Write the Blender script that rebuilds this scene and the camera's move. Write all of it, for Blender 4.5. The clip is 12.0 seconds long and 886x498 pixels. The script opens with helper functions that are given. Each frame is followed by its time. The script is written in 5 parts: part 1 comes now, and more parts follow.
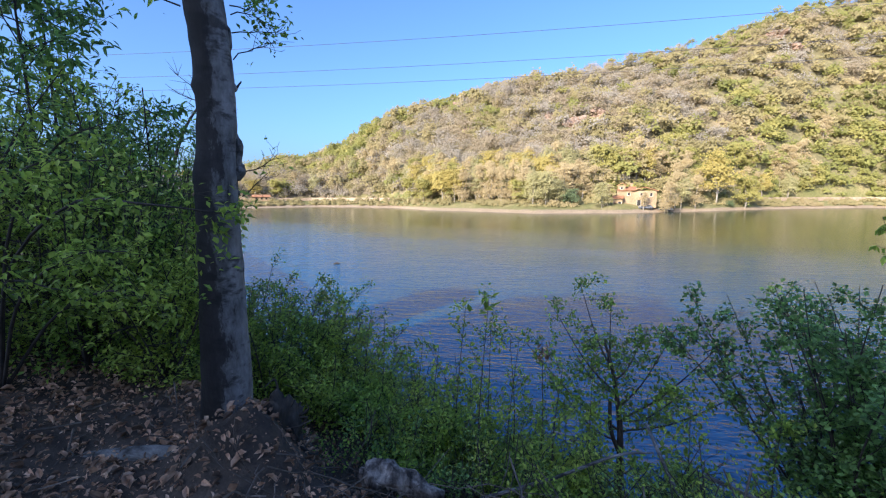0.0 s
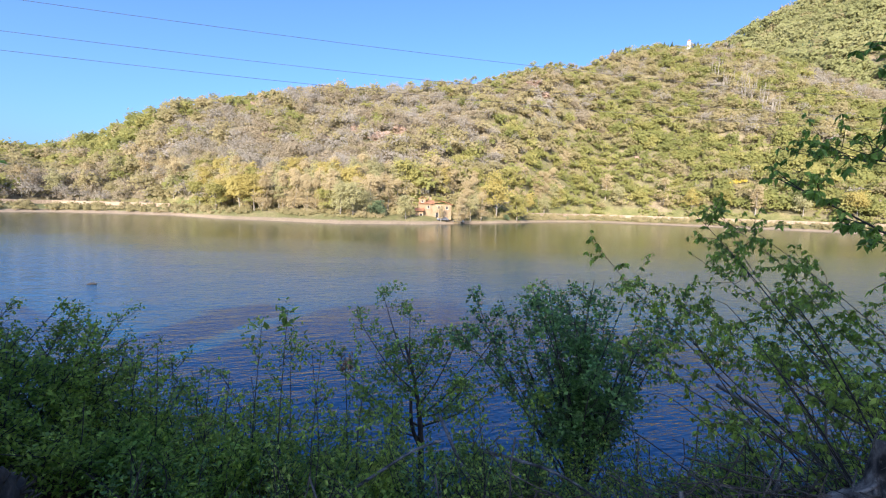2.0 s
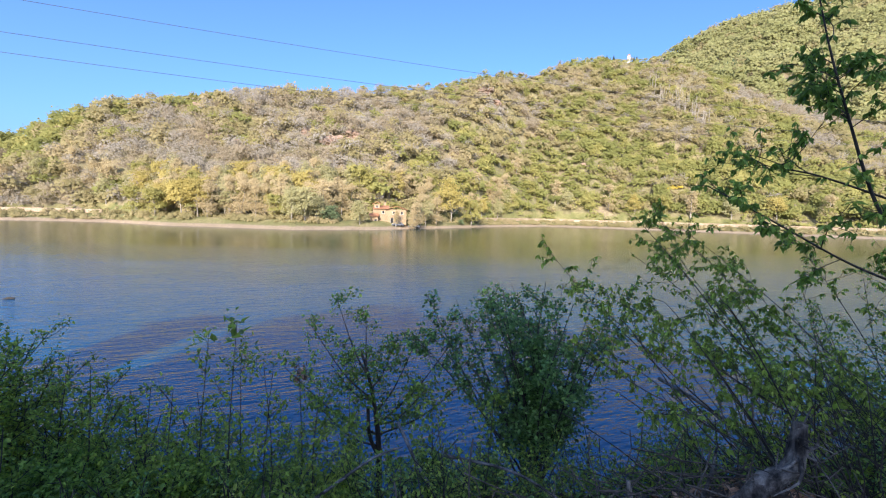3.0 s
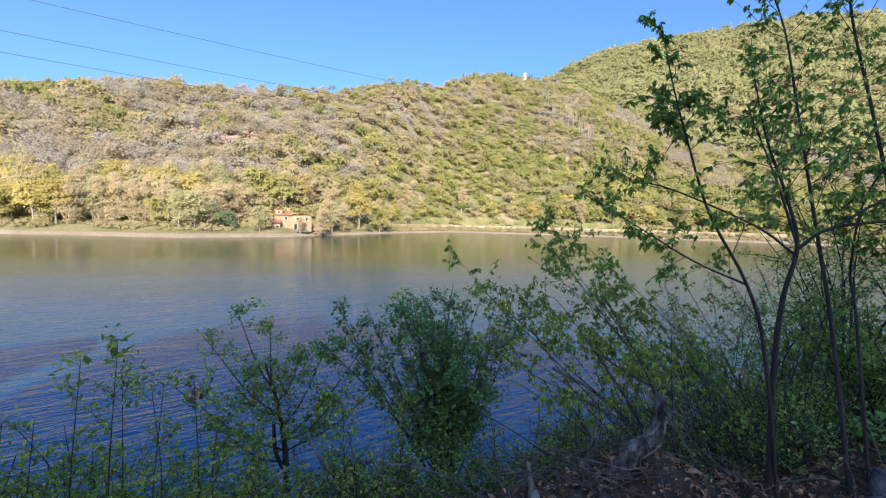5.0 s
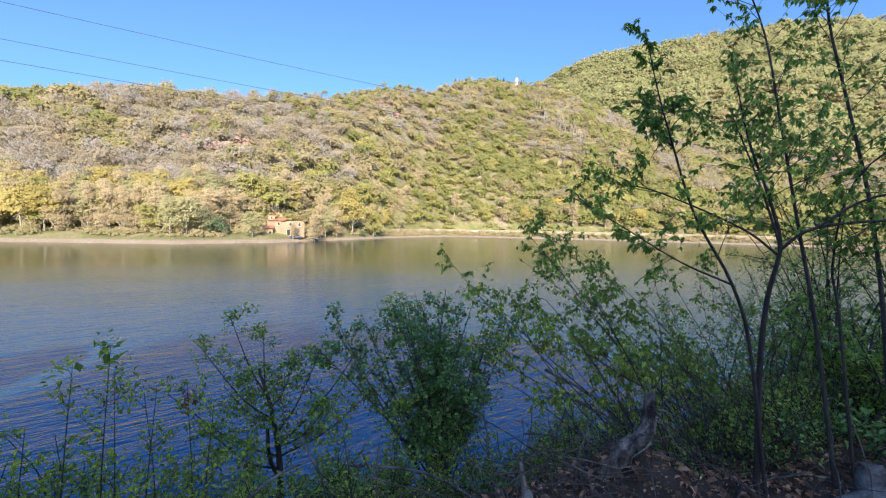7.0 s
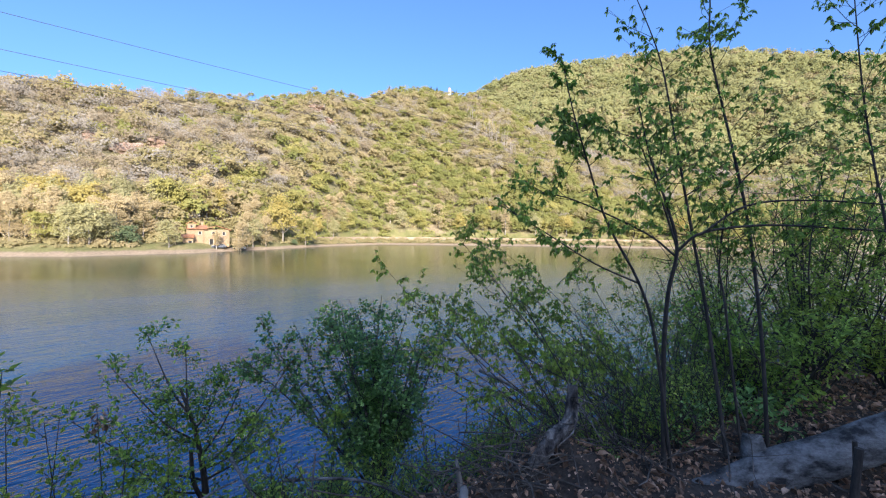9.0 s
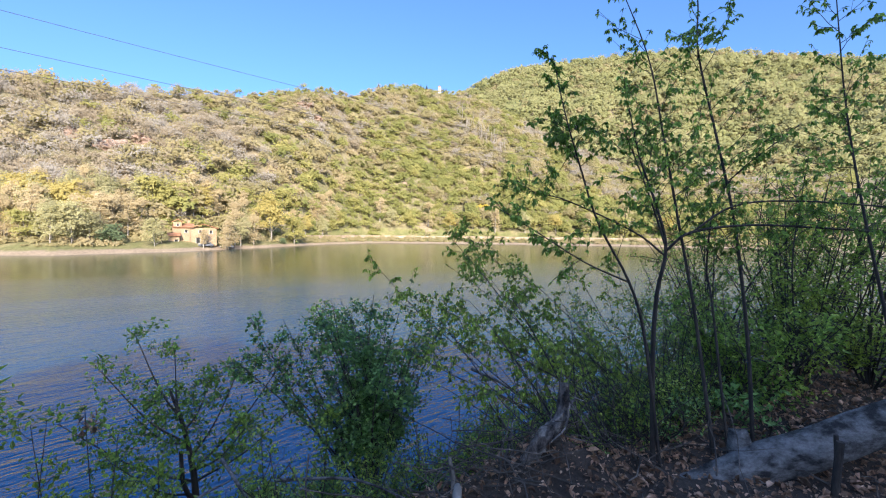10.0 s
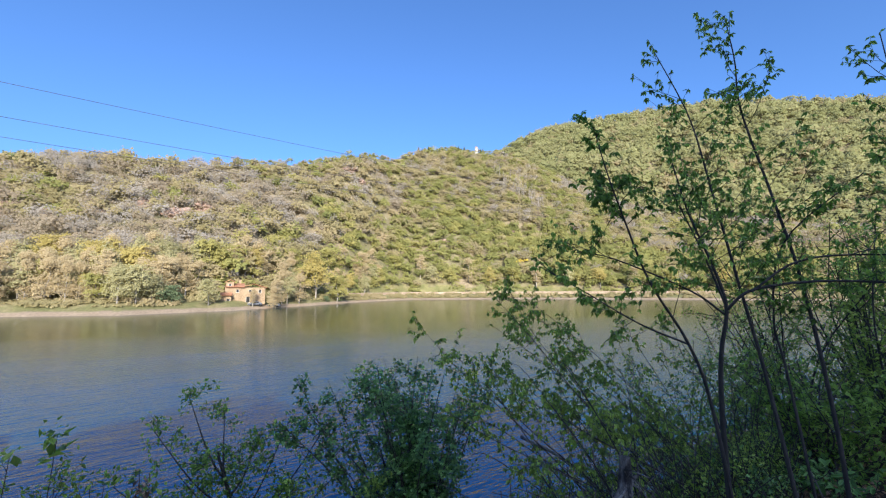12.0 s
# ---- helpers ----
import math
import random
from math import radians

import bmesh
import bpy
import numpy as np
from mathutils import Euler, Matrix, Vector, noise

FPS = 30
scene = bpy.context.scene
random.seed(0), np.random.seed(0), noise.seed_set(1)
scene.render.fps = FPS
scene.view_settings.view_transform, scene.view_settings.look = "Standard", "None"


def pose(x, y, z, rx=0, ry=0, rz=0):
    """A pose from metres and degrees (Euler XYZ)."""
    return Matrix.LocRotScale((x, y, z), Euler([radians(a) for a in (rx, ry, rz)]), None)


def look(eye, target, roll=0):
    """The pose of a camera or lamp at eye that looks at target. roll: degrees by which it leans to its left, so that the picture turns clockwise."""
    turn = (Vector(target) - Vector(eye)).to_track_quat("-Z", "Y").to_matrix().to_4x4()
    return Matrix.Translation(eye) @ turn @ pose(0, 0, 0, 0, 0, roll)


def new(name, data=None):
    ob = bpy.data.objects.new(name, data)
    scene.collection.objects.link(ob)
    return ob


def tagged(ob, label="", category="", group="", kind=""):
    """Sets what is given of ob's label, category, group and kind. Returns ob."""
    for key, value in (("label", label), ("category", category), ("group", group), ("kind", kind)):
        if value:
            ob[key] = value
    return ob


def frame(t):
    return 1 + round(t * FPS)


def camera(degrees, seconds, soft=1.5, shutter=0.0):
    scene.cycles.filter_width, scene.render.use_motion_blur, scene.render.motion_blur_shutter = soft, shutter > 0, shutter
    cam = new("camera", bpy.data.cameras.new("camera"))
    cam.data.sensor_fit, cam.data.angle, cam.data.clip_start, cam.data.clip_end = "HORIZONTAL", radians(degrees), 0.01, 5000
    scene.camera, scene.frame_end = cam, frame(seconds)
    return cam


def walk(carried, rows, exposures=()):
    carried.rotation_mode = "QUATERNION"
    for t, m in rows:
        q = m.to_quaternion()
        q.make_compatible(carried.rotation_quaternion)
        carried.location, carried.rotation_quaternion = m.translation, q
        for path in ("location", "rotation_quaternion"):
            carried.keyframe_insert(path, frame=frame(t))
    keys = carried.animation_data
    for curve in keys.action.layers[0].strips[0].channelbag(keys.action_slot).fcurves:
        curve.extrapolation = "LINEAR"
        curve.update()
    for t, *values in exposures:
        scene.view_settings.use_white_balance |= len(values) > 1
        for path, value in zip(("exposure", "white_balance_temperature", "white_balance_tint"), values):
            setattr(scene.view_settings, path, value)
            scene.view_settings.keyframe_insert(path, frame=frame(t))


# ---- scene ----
cam = camera(93.1, 12.0, 1.15)
PATH = [
    (0, (-0.184, 0.187, 5.915), (-0.964, 2.011, 5.654), -0.1),
    (0.5, (-0.171, 0.192, 5.919), (-0.83, 2.064, 5.67), 0.0),
    (1, (-0.144, 0.193, 5.924), (-0.514, 2.144, 5.69), 0.8),
    (1.5, (-0.125, 0.166, 5.926), (-0.202, 2.153, 5.709), 1.5),
    (2, (-0.115, 0.172, 5.928), (-0.022, 2.16, 5.728), 1.7),
    (2.5, (-0.118, 0.162, 5.93), (0.08, 2.144, 5.746), 1.7),
    (3, (-0.12, 0.153, 5.931), (0.183, 2.122, 5.761), 1.5),
    (3.5, (-0.129, 0.134, 5.931), (0.328, 2.075, 5.776), 1.5),
    (3.7, (-0.136, 0.129, 5.929), (0.379, 2.056, 5.782), 1.8),
    (5.5, (-0.14, 0.055, 5.929), (0.602, 1.908, 5.802), 1.1),
    (6, (-0.141, 0.048, 5.923), (0.607, 1.899, 5.807), 1.0),
    (6.5, (-0.144, 0.049, 5.924), (0.601, 1.902, 5.814), 1.1),
    (8.3, (-0.129, -0.003, 5.917), (0.712, 1.809, 5.835), 0.75),
    (8.5, (-0.126, -0.005, 5.915), (0.798, 1.768, 5.84), 0.8),
    (9, (-0.165, -0.031, 5.921), (0.854, 1.689, 5.853), 0.6),
    (9.5, (-0.176, -0.036, 5.926), (0.864, 1.671, 5.85), 0.5),
    (10, (-0.189, -0.032, 5.929), (0.871, 1.663, 5.854), 0.6),
    (10.5, (-0.201, -0.027, 5.934), (0.843, 1.677, 5.863), 0.4),
    (11, (-0.214, -0.027, 5.947), (0.754, 1.722, 5.924), -0.1),
    (11.5, (-0.223, -0.025, 5.962), (0.694, 1.749, 6.076), -0.5),
    (12, (-0.226, -0.032, 5.966), (0.665, 1.749, 6.156), -0.3),
]
walk(cam, [(t, look(eye, target, roll)) for t, eye, target, roll in PATH], [(0, 1.12, 5720, 13), (3, 1.0, 5700, 13), (8.5, 1.06, 5700, 13), (10.2, 1.17, 5680, 13), (12, 0.8, 5480, 11)])

# ---------------------------------------------------------------- light
SUN_AZ, SUN_EL = -165.0, 24.0          # compass bearing from +y towards +x, behind the camera
world = bpy.data.worlds.new("world")
scene.world = world
world.use_nodes = True
wn = world.node_tree
sky = wn.nodes.new("ShaderNodeTexSky")
sky.sky_type = "NISHITA"
sky.sun_disc = False
sky.sun_elevation, sky.sun_rotation = radians(SUN_EL), radians(SUN_AZ)
sky.air_density, sky.dust_density, sky.ozone_density = 1.0, 8.0, 6.0
sky.altitude = 1200
wn.nodes["Background"].inputs[1].default_value = 0.15
wn.links.new(sky.outputs[0], wn.nodes["Background"].inputs[0])
sun = new("sun", bpy.data.lights.new("sun", "SUN"))
sun.data.energy, sun.data.angle, sun.data.color = 5.0, radians(0.53), (1.0, 0.83, 0.58)
sun_from = Vector((math.sin(radians(SUN_AZ)) * math.cos(radians(SUN_EL)), math.cos(radians(SUN_AZ)) * math.cos(radians(SUN_EL)), math.sin(radians(SUN_EL))))
sun.matrix_world = look(sun_from * 300, (0, 0, 0))

# ---------------------------------------------------------------- materials
RNG = np.random.default_rng(7)


def nodes_of(name):
    m = bpy.data.materials.new(name)
    m.use_nodes = True
    t = m.node_tree
    return m, t, t.nodes["Principled BSDF"]


def noise_node(t, scale, detail=4, rough=0.6, coords=None, stretch=None):
    n = t.nodes.new("ShaderNodeTexNoise")
    n.inputs["Scale"].default_value, n.inputs["Detail"].default_value, n.inputs["Roughness"].default_value = scale, detail, rough
    if coords is None:
        coords = t.nodes.new("ShaderNodeNewGeometry").outputs["Position"]
    if stretch:
        mp = t.nodes.new("ShaderNodeMapping")
        mp.inputs["Scale"].default_value = stretch
        t.links.new(coords, mp.inputs[0])
        coords = mp.outputs[0]
    t.links.new(coords, n.inputs["Vector"])
    return n


def ramp(t, value, stops):
    r = t.nodes.new("ShaderNodeValToRGB")
    e = r.color_ramp.elements
    while len(e) < len(stops):
        e.new(0.5)
    for el, (p, c) in zip(e, stops):
        el.position, el.color = p, (*c, 1)
    t.links.new(value, r.inputs[0])
    return r.outputs[0]


def mixed(t, a, b, fac, kind="MIX"):
    m = t.nodes.new("ShaderNodeMix")
    m.data_type, m.blend_type = "RGBA", kind
    for sock, v in ((m.inputs[0], fac), (m.inputs[6], a), (m.inputs[7], b)):
        if isinstance(v, (int, float)):
            sock.default_value = v
        elif isinstance(v, tuple):
            sock.default_value = (*v, 1)
        else:
            t.links.new(v, sock)
    return m.outputs[2]


def bump(t, p, height, strength, distance):
    b = t.nodes.new("ShaderNodeBump")
    b.inputs["Strength"].default_value, b.inputs["Distance"].default_value = strength, distance
    t.links.new(height, b.inputs["Height"])
    t.links.new(b.outputs[0], p.inputs["Normal"])
    return b


def surface(name, stops, scale, fine, rough=0.85, relief=0.3, depth=0.02, stretch=None):
    """Two scales of colour noise between the stops, with matching relief."""
    m, t, p = nodes_of(name)
    a, b = noise_node(t, scale, 5, stretch=stretch), noise_node(t, fine, 6, 0.7, stretch=stretch)
    c = ramp(t, a.outputs[0], stops)
    c = mixed(t, c, ramp(t, b.outputs[0], [(0.3, (0.45, 0.45, 0.45)), (0.7, (1.3, 1.3, 1.3))]), 0.8, "MULTIPLY")
    t.links.new(c, p.inputs["Base Color"])
    p.inputs["Roughness"].default_value = rough
    bump(t, p, b.outputs[0], relief, depth)
    return m


def leafy(name, stops, scale, through_light=0.54, rough=0.42, islands=True, spread=((0.4, 0.45, 0.4), (1.85, 1.7, 1.65))):
    """Foliage: colour drifts from clump to clump and leaf to leaf, and light shines through a little."""
    m, t, p = nodes_of(name)
    a = noise_node(t, scale, 3)
    c = ramp(t, a.outputs[0], stops)
    if islands:
        g = t.nodes.new("ShaderNodeNewGeometry")
        c = mixed(t, c, ramp(t, g.outputs["Random Per Island"], [(0.0, spread[0]), (1.0, spread[1])]), 0.9, "MULTIPLY")
    t.links.new(c, p.inputs["Base Color"])
    p.inputs["Roughness"].default_value = rough
    p.inputs["Specular IOR Level"].default_value = 0.45
    tr = t.nodes.new("ShaderNodeBsdfTranslucent")
    t.links.new(c, tr.inputs[0])
    mx = t.nodes.new("ShaderNodeMixShader")
    mx.inputs[0].default_value = through_light
    t.links.new(p.outputs[0], mx.inputs[1])
    t.links.new(tr.outputs[0], mx.inputs[2])
    t.links.new(mx.outputs[0], t.nodes["Material Output"].inputs[0])
    return m


def water_material():
    """Lake water: wind ripples on the open lake that die away in the lee of the far shore."""
    m, t, p = nodes_of("lake_water")
    p.inputs["IOR"].default_value = 1.55
    g = t.nodes.new("ShaderNodeNewGeometry")
    turn = t.nodes.new("ShaderNodeMapping")
    turn.inputs["Rotation"].default_value = (0, 0, radians(-14))
    t.links.new(g.outputs["Position"], turn.inputs[0])
    layers = ((5.5, 2, (0.5, 1.2, 1), 0.034), (1.7, 2, (0.45, 1.3, 1), 0.07), (0.3, 2, (0.6, 1.2, 1), 0.09))
    total = None
    for scale, detail, stretch, high in layers:
        n = noise_node(t, scale, detail, 0.5, turn.outputs[0], stretch)
        h = t.nodes.new("ShaderNodeMath")
        h.operation = "MULTIPLY_ADD"
        h.inputs[1].default_value = high
        t.links.new(n.outputs[0], h.inputs[0])
        if total is None:
            h.inputs[2].default_value = 0.0
        else:
            t.links.new(total, h.inputs[2])
        total = h.outputs[0]
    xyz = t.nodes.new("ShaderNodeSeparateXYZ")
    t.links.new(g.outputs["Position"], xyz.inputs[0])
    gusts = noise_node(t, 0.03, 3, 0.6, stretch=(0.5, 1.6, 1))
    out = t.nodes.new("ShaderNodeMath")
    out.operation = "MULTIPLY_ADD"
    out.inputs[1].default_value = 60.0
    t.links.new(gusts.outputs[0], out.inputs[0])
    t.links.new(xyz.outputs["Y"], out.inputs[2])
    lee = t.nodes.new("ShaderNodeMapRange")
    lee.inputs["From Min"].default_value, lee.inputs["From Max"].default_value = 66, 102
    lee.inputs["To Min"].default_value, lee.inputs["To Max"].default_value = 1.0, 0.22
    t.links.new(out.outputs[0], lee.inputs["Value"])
    # reflected sky blue near and hill olive far, put into the base colour
    mirror_tint = ramp(t, lee.outputs[0], [(0.22, (0.024, 0.042, 0.018)), (0.75, (0.004, 0.052, 0.085)), (1.0, (0.002, 0.058, 0.14))])
    t.links.new(mirror_tint, p.inputs["Base Color"])
    gloss = t.nodes.new("ShaderNodeMapRange")
    gloss.inputs["From Min"].default_value, gloss.inputs["From Max"].default_value = 0.22, 1.0
    gloss.inputs["To Min"].default_value, gloss.inputs["To Max"].default_value = 0.13, 0.05
    t.links.new(lee.outputs[0], gloss.inputs["Value"])
    t.links.new(gloss.outputs[0], p.inputs["Roughness"])
    b = bump(t, p, total, 1.0, 1.0)
    t.links.new(lee.outputs[0], b.inputs["Strength"])
    return m


MAT = dict(
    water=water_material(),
    litter_soil=surface("leaf_mould", [(0.3, (0.034, 0.025, 0.018)), (0.55, (0.08, 0.059, 0.042)), (0.75, (0.14, 0.106, 0.076))], 3.0, 40, 0.95, 0.8, 0.03),
    sand=surface("shore_sand", [(0.3, (0.38, 0.30, 0.20)), (0.7, (0.54, 0.43, 0.30))], 0.15, 2.0, 0.95, 0.4, 0.05),
    grass_far=surface("meadow_grass", [(0.3, (0.14, 0.17, 0.045)), (0.5, (0.25, 0.26, 0.08)), (0.72, (0.38, 0.33, 0.17))], 0.12, 1.5, 0.95, 0.8, 0.2),
    forest_floor=surface("hill_soil", [(0.3, (0.16, 0.145, 0.065)), (0.5, (0.215, 0.185, 0.095)), (0.7, (0.30, 0.23, 0.15))], 0.035, 0.5, 0.95, 0.8, 0.4),
    # pale ground out of view, added to bounce light onto the near bank
    bounce_ground=surface("unseen_bounce_ground", [(0.3, (0.30, 0.25, 0.14)), (0.7, (0.46, 0.39, 0.24))], 0.2, 3.0, 0.95, 0.6, 0.1),
    lakebed=surface("lake_mud", [(0.3, (0.03, 0.035, 0.03)), (0.7, (0.06, 0.06, 0.045))], 0.3, 3, 0.9),
    rock=surface("pink_rock", [(0.3, (0.20, 0.14, 0.10)), (0.5, (0.32, 0.22, 0.16)), (0.7, (0.40, 0.29, 0.22))], 0.12, 0.9, 0.9, 1.0, 0.5, (1, 1, 2.2)),
    bark_grey=None,
    bark_dark=surface("dark_bark", [(0.3, (0.022, 0.019, 0.016)), (0.7, (0.075, 0.062, 0.05))], 12, 80, 0.9, 0.7, 0.006, (1, 1, 0.3)),
    bark_pale=surface("pale_bark", [(0.3, (0.2, 0.17, 0.14)), (0.7, (0.42, 0.38, 0.32))], 1.5, 8, 0.9, 0.5, 0.03, (1, 1, 0.4)),
    stump=surface("weathered_stump_wood", [(0.36, (0.03, 0.025, 0.022)), (0.46, (0.14, 0.12, 0.105)), (0.6, (0.36, 0.325, 0.29))], 16, 60, 0.95, 1.0, 0.02, (1, 1, 0.4)),
    twig=surface("grey_twigs", [(0.3, (0.05, 0.04, 0.03)), (0.55, (0.115, 0.094, 0.074)), (0.72, (0.25, 0.21, 0.17))], 6, 50, 0.9, 0.4, 0.005),
    log=surface("fallen_log_bark", [(0.36, (0.022, 0.02, 0.018)), (0.44, (0.10, 0.096, 0.088)), (0.52, (0.185, 0.18, 0.17)), (0.68, (0.29, 0.285, 0.27))], 7, 38, 0.85, 1.0, 0.02, (0.8, 1.2, 2.2)),
    leaf=leafy("fresh_leaves", [(0.3, (0.155, 0.27, 0.045)), (0.5, (0.24, 0.37, 0.065)), (0.7, (0.335, 0.47, 0.09))], 1.6),
    leaf_yellow=leafy("young_yellow_leaves", [(0.3, (0.21, 0.33, 0.05)), (0.55, (0.33, 0.44, 0.075)), (0.75, (0.44, 0.52, 0.11))], 1.6),
    leaf_dark=leafy("dark_leaves", [(0.3, (0.115, 0.23, 0.06)), (0.7, (0.20, 0.34, 0.095))], 1.6, 0.4),
    litter=leafy("dry_leaves", [(0.3, (0.13, 0.073, 0.043)), (0.5, (0.275, 0.17, 0.105)), (0.7, (0.46, 0.335, 0.235))], 14, 0.1, 0.8, True, ((0.3, 0.28, 0.26), (2.1, 2.05, 2.0))),
    wood_green=leafy("hill_green", [(0.28, (0.158, 0.172, 0.048)), (0.5, (0.240, 0.241, 0.067)), (0.72, (0.327, 0.298, 0.095))], 0.07, 0.4, 0.8, False),
    wood_olive=leafy("hill_olive", [(0.3, (0.247, 0.214, 0.094)), (0.5, (0.311, 0.267, 0.124)), (0.7, (0.378, 0.306, 0.165))], 0.07, 0.4, 0.8, False),
    wood_yellow=leafy("hill_yellow", [(0.3, (0.347, 0.285, 0.079)), (0.7, (0.452, 0.376, 0.119))], 0.11, 0.4, 0.8, False),
    wood_lime=leafy("hill_lime_green", [(0.3, (0.270, 0.258, 0.072)), (0.7, (0.372, 0.336, 0.106))], 0.07, 0.4, 0.8, False),
    # peak woods: distance haze put into the base colour as a paler green
    wood_peak_hazed=leafy("peak_haze_green", [(0.3, (0.23, 0.235, 0.085)), (0.5, (0.27, 0.268, 0.105)), (0.7, (0.31, 0.292, 0.13))], 0.02, 0.35, 0.8, False),
    wood_bare=leafy("hill_bare_twigs", [(0.3, (0.275, 0.245, 0.188)), (0.5, (0.321, 0.286, 0.234)), (0.7, (0.373, 0.340, 0.287))], 0.06, 0.4, 0.9, False),
    wood_mauve=leafy("hill_budding_twigs", [(0.3, (0.261, 0.209, 0.135)), (0.7, (0.344, 0.290, 0.199))], 0.06, 0.4, 0.9, False),
    wood_dark=leafy("hill_conifer", [(0.3, (0.06, 0.085, 0.035)), (0.7, (0.10, 0.13, 0.055))], 0.2, 0.1, 0.8, False),
    bud=leafy("budding_twigs", [(0.3, (0.392, 0.312, 0.165)), (0.7, (0.489, 0.398, 0.224))], 0.3, 0.36, 0.9, False),
    willow=leafy("willow_leaves", [(0.3, (0.305, 0.287, 0.128)), (0.7, (0.422, 0.388, 0.193))], 0.5, 0.36, 0.8, False),
    gorse=leafy("yellow_blossom", [(0.3, (0.42, 0.32, 0.04)), (0.7, (0.60, 0.46, 0.07))], 0.6, 0.2, 0.8, False),
    plaster=surface("peach_stone_wall", [(0.3, (0.267, 0.188, 0.108)), (0.7, (0.372, 0.272, 0.167))], 0.6, 4, 0.9, 0.6, 0.05),
    plaster_white=surface("white_plaster", [(0.3, (0.5, 0.47, 0.42)), (0.7, (0.64, 0.61, 0.56))], 0.8, 5, 0.9, 0.3, 0.02),
    tiles=surface("orange_roof_tiles", [(0.3, (0.30, 0.135, 0.065)), (0.7, (0.46, 0.23, 0.125))], 0.9, 5, 0.9, 0.6, 0.05),
    window=surface("dark_window", [(0.3, (0.02, 0.02, 0.02)), (0.7, (0.05, 0.045, 0.04))], 1, 5, 0.2, 0.0),
    shed=surface("weathered_grey_boards", [(0.3, (0.07, 0.065, 0.07)), (0.7, (0.16, 0.15, 0.15))], 1.5, 20, 0.9, 0.5, 0.01, (8, 8, 0.6)),
    wire=surface("steel_wire", [(0.3, (0.04, 0.04, 0.05)), (0.7, (0.07, 0.07, 0.08))], 1, 4, 0.5, 0.0),
    stone=surface("tan_roadside_wall", [(0.3, (0.30, 0.22, 0.15)), (0.7, (0.46, 0.35, 0.25))], 0.25, 2, 0.95, 0.6, 0.1),
    paint_white=surface("white_car_paint", [(0.3, (0.72, 0.72, 0.72)), (0.7, (0.8, 0.8, 0.8))], 2, 9, 0.3, 0.0),
    paint_grey=surface("grey_car_paint", [(0.3, (0.12, 0.13, 0.15)), (0.7, (0.2, 0.21, 0.23))], 2, 9, 0.3, 0.0),
    rubber=surface("tyre_rubber", [(0.3, (0.02, 0.02, 0.02)), (0.7, (0.04, 0.04, 0.04))], 4, 30, 0.9, 0.2),
)


def beech_bark():
    m, t, p = nodes_of("grey_beech_bark")
    g = t.nodes.new("ShaderNodeNewGeometry")
    a = noise_node(t, 4.6, 6, 0.72, stretch=(1.5, 1.5, 0.55))
    b = noise_node(t, 26, 6, 0.7, stretch=(1, 1, 0.5))
    # darkening by facing: moss plus the shade of the trunk's left side
    dot = t.nodes.new("ShaderNodeVectorMath")
    dot.operation = "DOT_PRODUCT"
    dot.inputs[1].default_value = (-0.72, -0.62, 0.0)
    t.links.new(g.outputs["Normal"], dot.inputs[0])
    moss_shade = t.nodes.new("ShaderNodeMath")
    moss_shade.operation = "MULTIPLY_ADD"
    moss_shade.inputs[1].default_value = -0.26
    t.links.new(dot.outputs["Value"], moss_shade.inputs[0])
    t.links.new(a.outputs[0], moss_shade.inputs[2])
    c = ramp(t, moss_shade.outputs[0], [(0.40, (0.010, 0.009, 0.009)), (0.52, (0.026, 0.024, 0.024)), (0.56, (0.10, 0.10, 0.10)), (0.76, (0.235, 0.233, 0.238))])
    c = mixed(t, c, ramp(t, b.outputs[0], [(0.3, (0.5, 0.5, 0.5)), (0.7, (1.3, 1.3, 1.3))]), 0.8, "MULTIPLY")
    d = noise_node(t, 9, 4, 0.6, stretch=(0.6, 0.6, 1.3))
    c = mixed(t, c, ramp(t, d.outputs[0], [(0.41, (0.12, 0.11, 0.1)), (0.5, (1, 1, 1))]), 0.85, "MULTIPLY")
    t.links.new(c, p.inputs["Base Color"])
    p.inputs["Roughness"].default_value = 0.8
    bump(t, p, b.outputs[0], 0.6, 0.012)
    return m


MAT["bark_grey"] = beech_bark()


